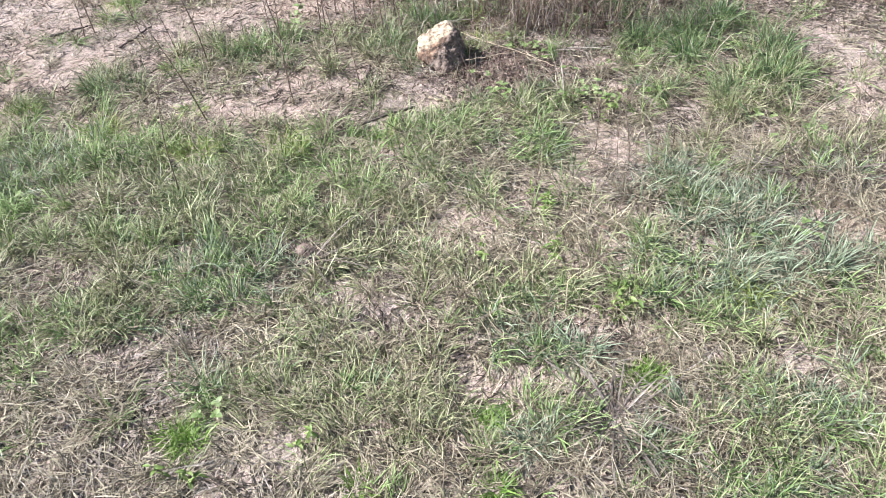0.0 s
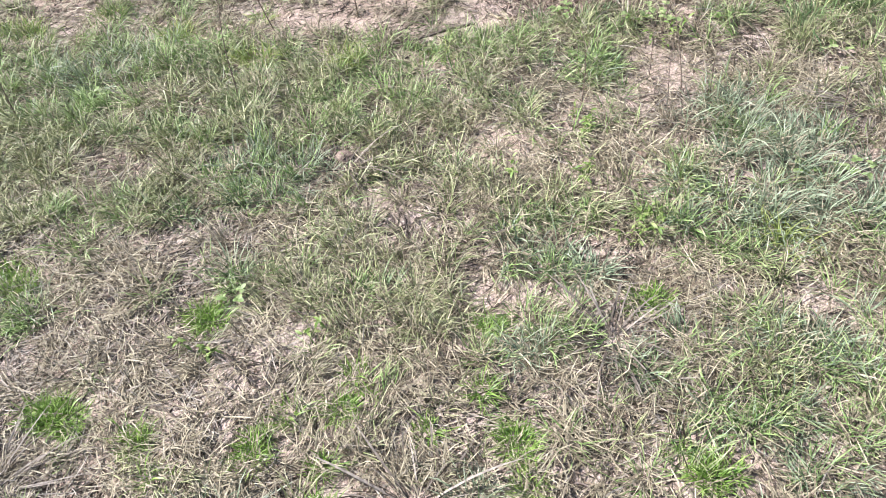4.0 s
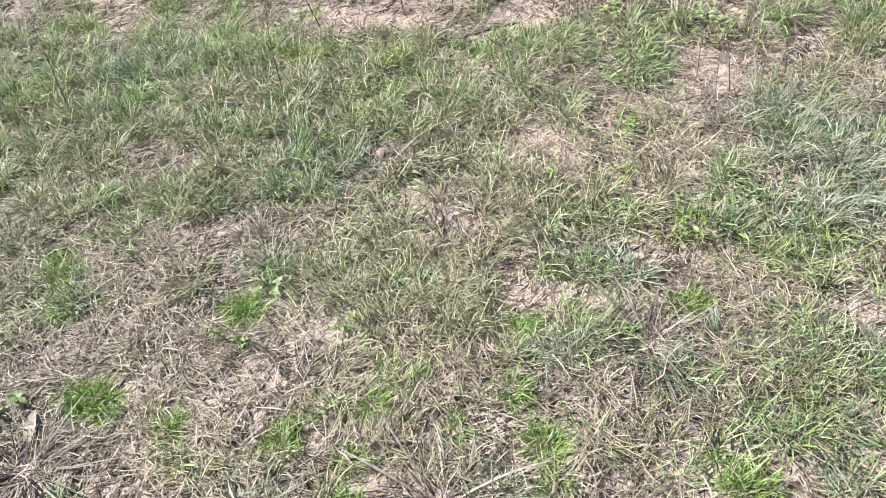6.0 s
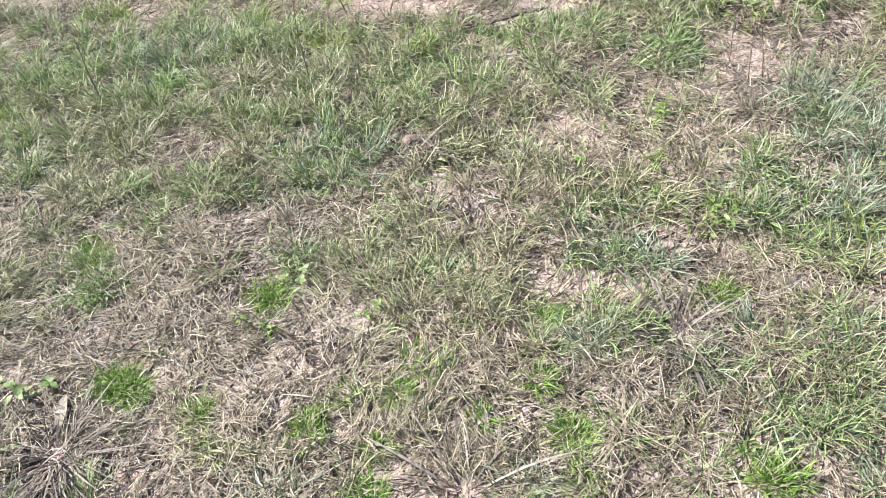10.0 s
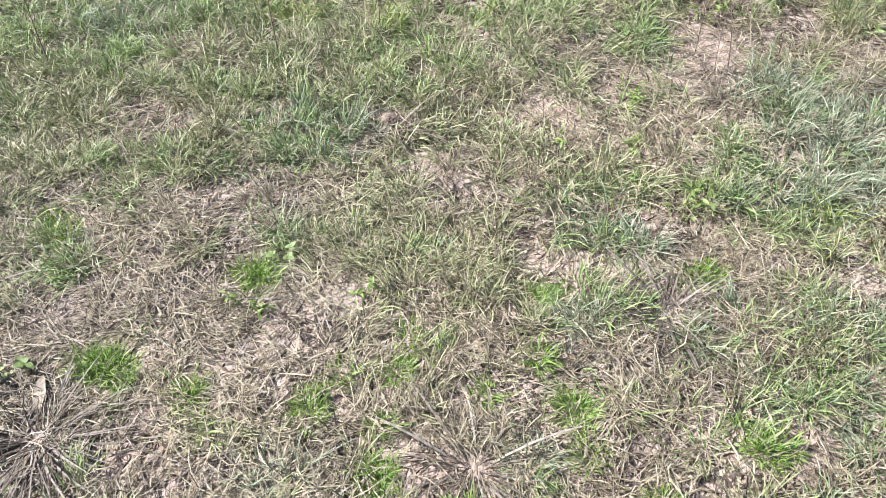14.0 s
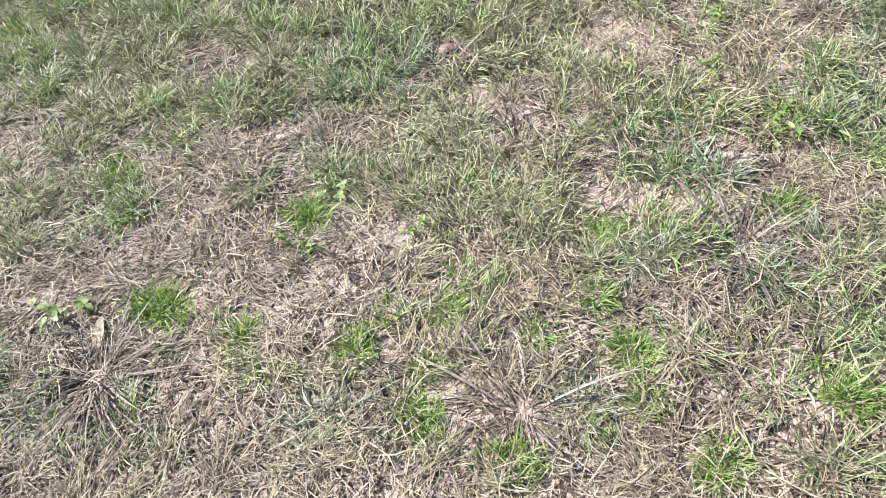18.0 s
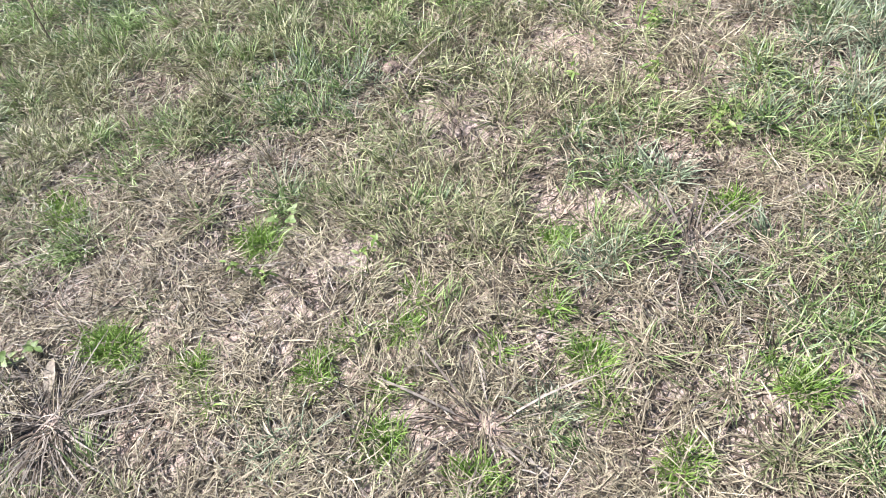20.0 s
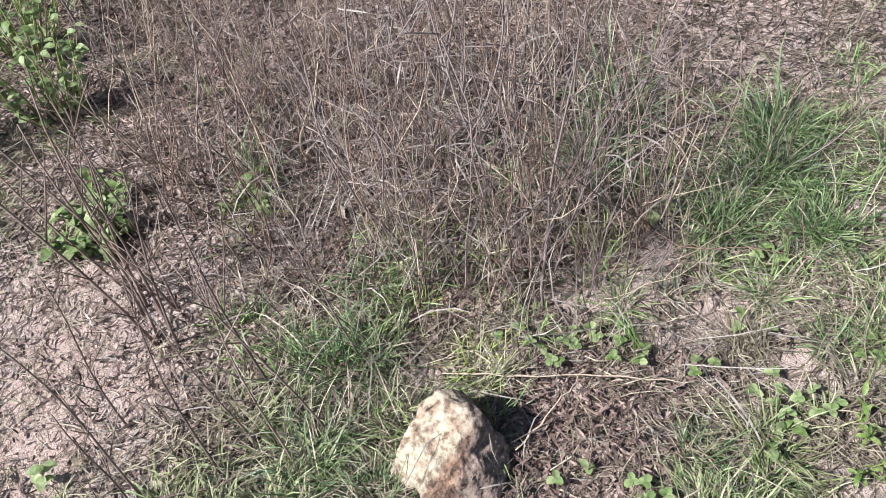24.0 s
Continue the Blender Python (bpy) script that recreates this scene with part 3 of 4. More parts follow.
def lawn():
    # broken stems that cover most of the soil
    x, y = scatter(130000, open_soil)
    strewn("thatch", "brown rotting thatch between the grass", THATCH, x, y, 0.004, 1.2, (0.03, 0.10), (0.03, 0.10), (0.0030, 0.0060), (0.05, 0.15), 0.8, category="thatch")
    # straw that lies loose
    x, y = scatter(450000, straw_cover, True)
    strewn("loose_straw", "pale tan dead grass straw lying on the soil", STRAW, x, y, 0.020, 0.9, (0.06, 0.14), (0.025, 0.13), (0.0015, 0.0033), (0.12, 0.25), 0.7, rows=3)
    x, y = scatter(120000, lambda a, b: straw_cover(a, b) * np.clip(0.30 + 1.6 * (wave(a, b, 0.5, 14) - 0.4) + 2.0 * np.clip(1.5 - np.hypot((a + 1.05) / 0.5, (b - 1.6) / 0.25), 0, 0.6), 0, 1))
    strewn("weathered_straw", "grey-brown weathered straw lying on the soil", OLD_STRAW, x, y, 0.012, 0.8, (0.05, 0.15), (0.03, 0.15), (0.0015, 0.0034), (0.1, 0.25), 0.5)
    # short broken bits on the bare patches
    x, y = scatter(260000, lambda a, b: np.clip(0.70 * patches(a, b, BARE) + 0.45 * patches(a, b, SAND), 0, 0.9))
    strewn("straw_bits", "short broken straw bits on bare soil", STRAW, x, y, 0.006, 2.0, (0.05, 0.2), (0.008, 0.07), (0.0010, 0.0024), (0.1, 0.3), 0.9)
    # dead tussocks
    x, y = scatter(14000, lambda a, b: straw_cover(a, b) * (1 - 0.5 * patches(a, b, BARE)), True)
    sward("dry_grass", "tussocks of dry tan grass in the turf", STRAW, x, y, 22, 0.013, (0.03, 0.095), (0.0014, 0.0029), (0.6, 0.4), (1.0, 0.5), 0.5)
    # living grass, in three greens by place
    x, y = scatter(23000, green_cover, True)
    sage, olive = patches(x, y, SAGE), patches(x, y, OLIVE)
    kind = wave(x, y, 0.35, 20) - 0.80 * sage + 0.55 * olive * (1 - sage) - 0.18 * patches(x, y, GREEN) * (1 - sage) + rng.normal(0, 0.14, len(x)) + 0.19
    for name, label, mat, low, high in (("blue_green_grass", "sage blue-green grass in low tufts", GREEN_BLUE, -9, 0.22), ("green_grass", "mid-green grass in low tufts", GREEN_MID, 0.22, 0.62), ("olive_grass", "olive yellowing grass in low tufts", GREEN_OLIVE, 0.62, 9)):
        q = (kind >= low) & (kind < high)
        sward(name, label, mat, x[q], y[q], 30, 0.015, (0.036, 0.110), (0.0016, 0.0034), (0.70, 0.42), (0.95, 0.55), 0.22)
    # crumbs and clods of the sandy crust
    x, y = scatter(40000, lambda a, b: 0.05 + 0.8 * np.maximum(patches(a, b, SAND), 0.6 * patches(a, b, BARE)))
    n = len(x)
    corner = np.array([[1, 0, 0], [0, 1, 0], [-1, 0, 0], [0, -1, 0], [0, 0, 1], [0, 0, -1]], float)
    size = (0.0015 + 0.007 * rng.random(n) ** 4)[:, None, None]
    v = corner[None] * size * rng.uniform(0.6, 1.3, (n, 6, 3)) + np.stack([x, y, land(x, y) + 0.2 * size[:, 0, 0]], 1)[:, None]
    v[:, :, 2] = np.maximum(v[:, :, 2], land(x, y)[:, None] - 0.002)
    tri = np.array([[0, 1, 4], [1, 2, 4], [2, 3, 4], [3, 0, 4], [1, 0, 5], [2, 1, 5], [3, 2, 5], [0, 3, 5]])
    me = mesh_from("soil_crumbs", v.reshape(-1, 3), np.zeros((0, 4), int), (np.arange(n)[:, None, None] * 6 + tri[None]).reshape(-1, 3), None, False)
    tagged(part("soil_crumbs", me, SOIL), "small crumbs and clods of pale sandy soil", "soil", kind="stuff")
    # dark crumbs, dead leaves and twig bits on the open sand
    x, y = scatter(125000, lambda a, b: 0.02 + 0.95 * patches(a, b, SAND) * np.clip(wave(a, b, 0.07, 30) * 1.5 - 0.45, 0, 1))
    strewn("leaf_litter", "dark curled dead leaves and twig bits on sand", LITTER, x, y, 0.004, 3.0, (0.15, 0.3), (0.010, 0.050), (0.002, 0.007), (0.3, 0.6), 1.2, rows=4, category="leaf litter")


lawn()


def outer_lawn():
    """The rougher grass that goes on round the trodden part."""
    def ring(n):
        x, y = rng.uniform(-9, 8, n), rng.uniform(-5, 12, n)
        far = np.maximum(np.maximum(X0 + 0.5 - x, x - X1 + 0.3), np.maximum(Y0 + 0.15 - y, y - Y1 + 0.5))
        keep = (rng.random(n) < np.clip(far / 0.5, 0, 1) * np.clip(2.0 - far / 4.0, 0.15, 1))
        return x[keep], y[keep]
    for name, label, mat, n, cut, length, width, rise in (
            ("outer_thatch", "dark thatch between coarse outer grass", THATCH, 45000, 9, (0.06, 0.14), (0.012, 0.022), (0.02, 0.06)),
            ("outer_straw", "dry tan straw in the coarse outer grass", STRAW, 60000, 9, (0.06, 0.16), (0.006, 0.012), (0.2, 0.25)),
            ("outer_grass", "coarse green grass round the lawn", GREEN_MID, 90000, 0.62, (0.06, 0.15), (0.006, 0.012), (0.7, 0.35))):
        x, y = ring(n)
        q = rng.random(len(x)) < (1.0 if cut > 1 else np.clip(2.2 * wave(x, y, 0.6, 8) - 0.35, 0.1, 1))
        x, y = x[q], y[q]
        n = len(x)
        base = np.stack([x, y, land(x, y)], 1)
        me = ribbons(name, base, rng.uniform(0, 6.3, n), rng.normal(*rise, n), rng.uniform(*length, n), rng.uniform(*width, n), rng.normal(0.5, 0.5, n) * (rise[0] > 0.1), rng.normal(0, 0.8, n), rng.normal(0, 0.5, n), rows=3, floor=land)
        tagged(part(name, me, mat), label, "grass", kind="stuff")


outer_lawn()


# ---- single tufts ----
def blade_kinds(name, count, length, width, rise, droop, bend=0.5):
    """Single blades that grow from the origin towards +x, for tufts to share."""
    out = []
    for _ in range(count):
        one = lambda a, b: np.array([rng.uniform(a, b)])
        out.append(ribbons(name, np.zeros((1, 3)), np.zeros(1), one(*rise), one(*length), one(*width), one(*droop), one(-bend, bend), one(-0.4, 0.4), rows=5))
    return out


SHORT = blade_kinds("blade", 16, (0.032, 0.078), (0.0017, 0.0029), (0.5, 1.3), (0.6, 1.7))
for b in SHORT:
    b.materials.append(BRIGHT_ONE)
TALL = blade_kinds("blade", 20, (0.12, 0.32), (0.0030, 0.0055), (0.5, 1.4), (0.8, 2.6), 1.3)
for b in TALL:
    b.materials.append(TALL_ONE)
DRY = blade_kinds("blade", 14, (0.09, 0.22), (0.0025, 0.005), (0.1, 0.6), (0.2, 0.7))
for b in DRY:
    b.materials.append(OLD_ONE)


def heart(name, n, radius, length, width, rise, droop, mat):
    a, r = rng.uniform(0, 6.3, n), radius * np.sqrt(rng.random(n))
    base = np.stack([r * np.cos(a), r * np.sin(a), np.full(n, -0.004)], 1)
    me = ribbons(name, base, a + rng.normal(0, 0.6, n), rng.normal(*rise, n), rng.uniform(*length, n), rng.uniform(*width, n), rng.normal(*droop, n), rng.normal(0, 0.9, n), rng.normal(0, 0.5, n), rows=4)
    me.materials.append(mat)
    return me


BAND = blade_kinds("blade", 16, (0.05, 0.11), (0.0018, 0.0034), (0.4, 1.2), (0.5, 1.7))
for b in BAND:
    b.materials.append(YELLOW_ONE)
BAND_HEARTS = [heart("inner_grass", 90, 0.038, (0.03, 0.085), (0.0015, 0.0030), (0.8, 0.4), (1.1, 0.6), (YELLOW, GREEN_MID)[k % 2]) for k in range(4)]
SHORT_HEARTS = [heart("inner_grass", 130, 0.030, (0.018, 0.052), (0.0014, 0.0027), (0.9, 0.4), (1.1, 0.6), BRIGHT) for _ in range(4)]
TALL_HEARTS = [heart("inner_grass", 90, 0.05, (0.06, 0.20), (0.0018, 0.0040), (0.9, 0.4), (1.3, 0.6), GREEN_TALL) for _ in range(4)]
DRY_HEARTS = [heart("inner_grass", 90, 0.035, (0.05, 0.13), (0.0018, 0.0040), (0.25, 0.2), (0.35, 0.3), (THATCH, OLD_STRAW)[k % 2]) for k in range(4)]


def tuft(x, y, rx, ry, kinds, hearts, count, label, group, size=1.0, name="grass_tuft", stray=45, room=0.0013):
    t = thing(name, x, y, label, "grass tuft", group)
    for k in range(max(1, int(round(rx * ry / room)))):
        spot = pose(rng.normal(0, 0.42 * rx), rng.normal(0, 0.42 * ry), 0, 0, 0, rng.uniform(0, 360)) @ Matrix.Scale(size * rng.uniform(0.85, 1.15), 4)
        tagged(part("inner_grass", hearts[rng.integers(len(hearts))], None, t, m=spot), kind="stuff")
    for _ in range(count):
        a, r = rng.uniform(0, 6.283), math.sqrt(rng.random())
        dx, dy = 0.7 * rx * r * math.cos(a), 0.7 * ry * r * math.sin(a)
        m = pose(dx, dy, 0, 0, 0, math.degrees(math.atan2(dy, dx)) + rng.normal(0, stray)) @ Matrix.Scale(size * rng.uniform(0.75, 1.2), 4)
        part("blade", kinds[rng.integers(len(kinds))], None, t, m=m)
    return t


for x, y, rx, ry in NEAR_TUFTS:
    tuft(x, y, rx, ry, SHORT, SHORT_HEARTS, 20 + int(5000 * rx * ry), "small bright green grass tuft among dry straw", "bright grass tufts", 1.0, room=0.0007)
for x, y, rx, ry in BAND_TUFTS:
    tuft(x, y, rx, ry, BAND, BAND_HEARTS, 26 + int(1800 * rx * ry), "yellow-green grass tuft in the green turf", "yellow-green grass tufts", 1.0, room=0.0018)
MIDDLE = blade_kinds("blade", 14, (0.045, 0.10), (0.0018, 0.0034), (0.4, 1.1), (0.5, 1.6))
for b in MIDDLE:
    b.materials.append(TALL_ONE)
MIDDLE_HEARTS = [heart("inner_grass", 85, 0.038, (0.03, 0.08), (0.0016, 0.0032), (0.7, 0.35), (0.9, 0.5), (GREEN_TALL, GREEN_MID)[k % 2]) for k in range(4)]


def lush_tufts(count):
    x, y = rng.uniform(-2.3, 1.4, 4000), rng.uniform(1.5, 4.2, 4000)
    good = np.flatnonzero(rng.random(4000) < np.clip(green_cover(x, y) * 1.6 - 0.75, 0, 1) * (plot(x, y) > 0.6))[:count]
    for i in good:
        tuft(x[i], y[i], rng.uniform(0.03, 0.06), rng.uniform(0.025, 0.05), MIDDLE, MIDDLE_HEARTS, 12, "spreading mid-green grass tuft in dense turf", "turf tufts")


for x, y, rx, ry in TURF_TUFTS + MORE_TURF_TUFTS:
    tuft(x, y, rx, ry, MIDDLE, MIDDLE_HEARTS, 22, "dense dark green grass tuft in the turf", "dark turf tufts", 0.9)
lush_tufts(90)
DRY_LONG = blade_kinds("blade", 16, (0.09, 0.20), (0.0022, 0.0036), (0.22, 0.5), (0.35, 0.7))
for b in DRY_LONG:
    b.materials.append(OLD_ONE)
TALL_TUFTS = [(-1.39, 3.73, 0.14, 0.07, 0.6), (-0.81, 3.94, 0.16, 0.07, 0.6), (-0.17, 4.22, 0.08, 0.06, 0.8), (1.12, 3.70, 0.13, 0.10, 0.8), (0.90, 3.86, 0.10, 0.08, 0.8),
              (0.98, 3.58, 0.09, 0.07, 0.7), (0.88, 4.06, 0.10, 0.08, 0.85), (1.22, 3.92, 0.10, 0.08, 0.8), (-0.76, 4.11, 0.10, 0.06, 0.55), (0.27, 3.65, 0.06, 0.05, 0.5),
              (-0.33, 4.00, 0.05, 0.05, 0.6), (1.05, 4.20, 0.10, 0.08, 0.9), (0.72, 4.02, 0.07, 0.06, 0.8), (0.02, 4.36, 0.05, 0.05, 0.8), (0.84, 4.50, 0.07, 0.07, 1.2),
              (-0.05, 4.92, 0.05, 0.05, 0.8), (-0.08, 4.20, 0.07, 0.06, 0.7), (0.62, 4.38, 0.05, 0.05, 1.1)]
LOW_TUFTS = [(-0.26, 3.93, 0.06, 0.07, 0.55),
              (-0.22, 3.82, 0.03, 0.04, 0.42), (-0.30, 4.08, 0.07, 0.06, 0.6), (0.74, 3.63, 0.06, 0.05, 0.5), (0.05, 3.58, 0.05, 0.04, 0.45)]
DRY_TALL = blade_kinds("blade", 8, (0.12, 0.28), (0.0022, 0.0040), (0.6, 1.4), (0.6, 2.0))
for b in DRY_TALL:
    b.materials.append(STRAW_ONE)
for x, y, rx, ry, size in TALL_TUFTS + LOW_TUFTS:
    tuft(x, y, rx, ry, TALL + DRY_TALL, TALL_HEARTS, 30 + int(1200 * rx * ry), "tall arching green grass tuft on sandy soil", "tall grass tufts", size, room=0.0028)
for x, y, rx, ry in DEAD_TUFTS:
    tuft(x, y, rx, ry, DRY_LONG if rx > 0.06 else DRY, DRY_HEARTS, 110 if rx > 0.06 else 40, "flattened grey dead grass tussock with radiating stalks", "dead grass tussocks", 1.0, "dead_grass_tuft", 16)


# ---- leafy weeds ----
def leaf_mesh(name, length, width, fold=0.25, notch=0.0, rows=5, drop=0.3):
    """A leaf along +x from the origin, folded along its rib and curving down."""
    verts, quads, uv = [], [], []
    for i in range(rows + 1):
        s = i / rows
        w = width * (math.sin(math.pi * min(1, 0.06 + 0.90 * s) ** 0.85) ** 0.8) * 0.5
        x, z = length * s, length * (0.25 * s - drop * s * s)
        for k in (-1, 0, 1):
            verts.append((x - (notch * length if (i == rows and k == 0) else 0), k * w, z + abs(k) * w * fold))
            uv.append((0.5 + 0.5 * k, s * 0.6))
    for i in range(rows):
        for k in range(2):
            a = i * 3 + k
            quads.append((a, a + 1, a + 4, a + 3))
    return mesh_from(name, np.array(verts), np.array(quads), None, np.array(uv))


LEAFLET = [leaf_mesh("leaflet", 0.018, 0.017, 0.2, 0.15, 5, 0.25), leaf_mesh("leaflet", 0.022, 0.019, 0.3, 0.15, 5, 0.1)]
for b in LEAFLET:
    b.materials.append(LEAF)
NARROW = [leaf_mesh("leaf", 0.019, 0.0075, 0.3, 0, 5, 0.3), leaf_mesh("leaf", 0.023, 0.0085, 0.25, 0, 5, 0.5)]
for b in NARROW:
    b.materials.append(YELLOW_LEAF)
BROAD = [leaf_mesh("leaf", 0.030, 0.020, 0.25, 0, 6, 0.3), leaf_mesh("leaf", 0.036, 0.023, 0.2, 0, 6, 0.45)]
for b in BROAD:
    b.materials.append(LEAF)
PETIOLES = []
for k in range(4):
    h, o = rng.uniform(0.018, 0.045), rng.uniform(0.02, 0.045)
    PETIOLES.append((stem_mesh("stalk", [([(0, 0, -0.004), (0.25 * o, 0, 0.5 * h), (o, 0, h)], [0.0011, 0.0009, 0.0007], 4)]), o, h))
    PETIOLES[-1][0].materials.append(GREEN_STEM)


def clover(x, y, leaves, size=1.0):
    c = thing("clover_plant", x, y, "small clover-like weed with light green round leaflets", "weed", "clover weeds", rng.uniform(0, 360))
    for i in range(leaves):
        me, o, h = PETIOLES[rng.integers(4)]
        turn = 360 * i / leaves + rng.normal(0, 25)
        stalk = part("stalk", me, None, c, m=pose(0, 0, 0, 0, 0, turn) @ Matrix.Scale(size, 4))
        for k in range(3):
            part("leaflet", LEAFLET[rng.integers(2)], None, stalk, m=pose(o, 0, h, rng.normal(0, 8), rng.normal(5, 10), 120 * k + rng.normal(0, 8)))
    return c


for x, y, n in CLOVERS:
    clover(x, y, n, 0.82)
WEED_STEMS = []
for k in range(4):
    h, o = rng.uniform(0.03, 0.06), rng.uniform(0.015, 0.045)
    WEED_STEMS.append((stem_mesh("stem", [([(0, 0, -0.004), (0.3 * o, 0.003, 0.4 * h), (0.7 * o, -0.003, 0.75 * h), (o, 0, h)], [0.0018, 0.0015, 0.0012, 0.0008], 5)]), o, h))
    WEED_STEMS[-1][0].materials.append(GREEN_STEM)


def weed(x, y, stems, leaves, label, group, size=1.0, spread=0.03, leaf=1.0):
    w = thing("leafy_weed", x, y, label, "weed", group, rng.uniform(0, 360))
    for i in range(stems):
        me, o, h = WEED_STEMS[rng.integers(4)]
        a = rng.uniform(0, 6.3)
        s = part("stem", me, None, w, m=pose(spread * math.cos(a) * rng.random(), spread * math.sin(a) * rng.random(), 0, 0, 0, rng.uniform(0, 360)) @ Matrix.Scale(size * rng.uniform(0.7, 1.2), 4))
        for k in range(leaves):
            q = 0.3 + 0.7 * k / max(1, leaves - 1)
            part("leaf", (NARROW if "yellow" in label else BROAD)[rng.integers(2)], None, s, m=pose(o * q ** 1.3, 0, h * q, rng.normal(0, 15), rng.normal(-5, 20), 137 * k + rng.normal(0, 20)) @ Matrix.Scale(leaf, 4))
    return w


for x, y, n in WEEDS:
    weed(x, y, n, 6, "low weed with yellow-green feathery leaves", "yellow-green weeds")
for x, y, n in [(-1.13, 1.73, 4), (-0.74, 4.26, 4), (0.40, 3.60, 3), (-0.12, 4.85, 7)]:
    weed(x, y, n, 6, "green leafy weed on sandy soil", "green weeds", 1.3 if y > 4.5 else 1.0, 0.06, 0.7)


for x, y in [(-0.50, 4.97), (-0.45, 5.02), (-0.47, 4.93)]:
    weed(x, y, 14, 10, "bushy weed with small mid-green leaves on sand", "bushy weeds", 1.7, 0.06, 0.5)


# ---- rock, sticks and stalks ----
def rock():
    bm = bmesh.new()
    bmesh.ops.create_icosphere(bm, subdivisions=6, radius=1)
    flats = [((-0.36, -0.22, 0.90), 0.066), ((0.475, -0.76, 0.445), 0.06), ((-0.2, -0.75, 0.6), 0.054), ((-0.95, -0.15, 0.1), 0.1), ((0.95, 0.0, 0.3), 0.07),
             ((0.25, 0.05, 0.96), 0.095), ((0.1, 0.95, 0.25), 0.095), ((0, 0, -1), 0.08), ((-0.05, -1.0, 0.0), 0.102), ((-0.66, -0.50, -0.56), 0.080), ((0.62, -0.50, -0.60), 0.078), ((-0.5, 0.8, 0.3), 0.1)]
    flats = [(Vector(n).normalized(), d) for n, d in flats]
    for v in bm.verts:
        d = v.co.normalized()
        near = sorted(h / max(1e-4, d.dot(n)) for n, h in flats if d.dot(n) > 0.05)
        r = -math.log(sum(math.exp(-520 * q) for q in near[:4])) / 520
        s = d * r
        pits = noise.fractal(s * 55, 0.8, 2.1, 4)
        r += 0.011 * noise.noise(s * 19 + Vector((5, 2, 1))) + 0.0050 * pits + 0.006 * abs(noise.noise(s * 30)) - 0.016 * max(0, noise.noise(s * 34 + Vector((3, 1, 7))) - 0.18)
        v.co = d * r
    me = bpy.data.meshes.new("rock")
    bm.to_mesh(me)
    bm.free()
    me.polygons.foreach_set("use_smooth", [True] * len(me.polygons))
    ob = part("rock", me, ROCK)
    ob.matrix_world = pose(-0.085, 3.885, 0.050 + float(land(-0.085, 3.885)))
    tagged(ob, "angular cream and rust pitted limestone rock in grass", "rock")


rock()


def lying_stick(name, a, b, r0, r1, mat, label, category, wobble=0.0025, lift=0.008, sides=7):
    a, b = np.array([*a, 0.0]), np.array([*b, 0.0])
    pts, rad = [], []
    for i in range(17):
        p = a + (b - a) * i / 16 + np.array([rng.normal(0, wobble), rng.normal(0, wobble), 0]) * (0 < i < 16)
        p[2] = land(p[0], p[1]) + lift + rng.normal(0, 0.4 * wobble)
        pts.append(p)
        knot = 1.35 if i in (5, 11) else 1.0
        rad.append((r0 + (r1 - r0) * i / 16) * knot * rng.uniform(0.82, 1.15) * (0.7 if i in (0, 16) else 1))
    me = stem_mesh(name, [(pts, rad, sides)])
    return tagged(part(name, me, mat), label, category)


lying_stick("fallen_stick", (-0.450, 3.402), (-0.186, 3.556), 0.0045, 0.0065, STICK, "dark weathered stick lying on the grass", "stick", 0.0016, 0.018)
lying_stick("fallen_stick", (-1.85, 4.13), (-1.68, 4.27), 0.005, 0.004, STICK, "dark thin stick lying on sand", "stick")
lying_stick("fallen_stick", (-1.47, 4.05), (-1.38, 4.23), 0.005, 0.004, STICK, "dark thin stick lying on sand", "stick")
lying_stick("fallen_stick", (-0.40, 3.70), (-0.38, 3.86), 0.005, 0.006, STICK, "short dark twig lying on sand", "stick")
lying_stick("fallen_stick", (-0.14, 3.63), (0.00, 3.58), 0.004, 0.003, PALE_STEM, "pale dry twig lying near the rock", "stick")
lying_stick("fallen_stick", (-0.02, 4.05), (0.36, 3.75), 0.0016, 0.0012, PALE_STEM, "pale dry twig lying behind the rock", "stick", 0.003, lift=0.05)
lying_stick("fallen_stick", (0.0, 3.84), (0.22, 3.90), 0.0018, 0.0012, PALE_STEM, "pale dry twig leaning near the rock", "stick", lift=0.04)
lying_stick("fallen_stick", (-0.95, 4.27), (-0.40, 4.08), 0.003, 0.002, STALK, "long thin brown twig across the sand", "stick", lift=0.03)


def curled_leaf(x, y, size, turn, mat, label):
    me = leaf_mesh("dead_leaf", size, 0.34 * size, 0.3, 0, 6, 0.2)
    ob = part("dead_leaf", me, mat)
    ob.matrix_world = pose(x, y, float(land(x, y)) + 0.010, -4, -3, turn)
    tagged(ob, label, "dead leaf", "fallen dead leaves")


PALE_LEAF = blade_material("pale_dead_leaf", [(0.0, (0.28, 0.225, 0.165)), (1.0, (0.36, 0.30, 0.23))], (0.33, 0.27, 0.21), 0.7, 0.1, True)
for x, y, size, turn in [(-0.995, 1.655, 0.085, 112), (-0.60, 2.19, 0.035, 20), (0.80, 2.08, 0.03, 10), (-0.25, 5.06, 0.03, 60), (0.46, 4.28, 0.05, 100), (0.05, 4.61, 0.05, 80), (0.17, 4.12, 0.04, 70)]:
    curled_leaf(x, y, size, turn, PALE_LEAF, "curled pale tan dead leaf on the ground")


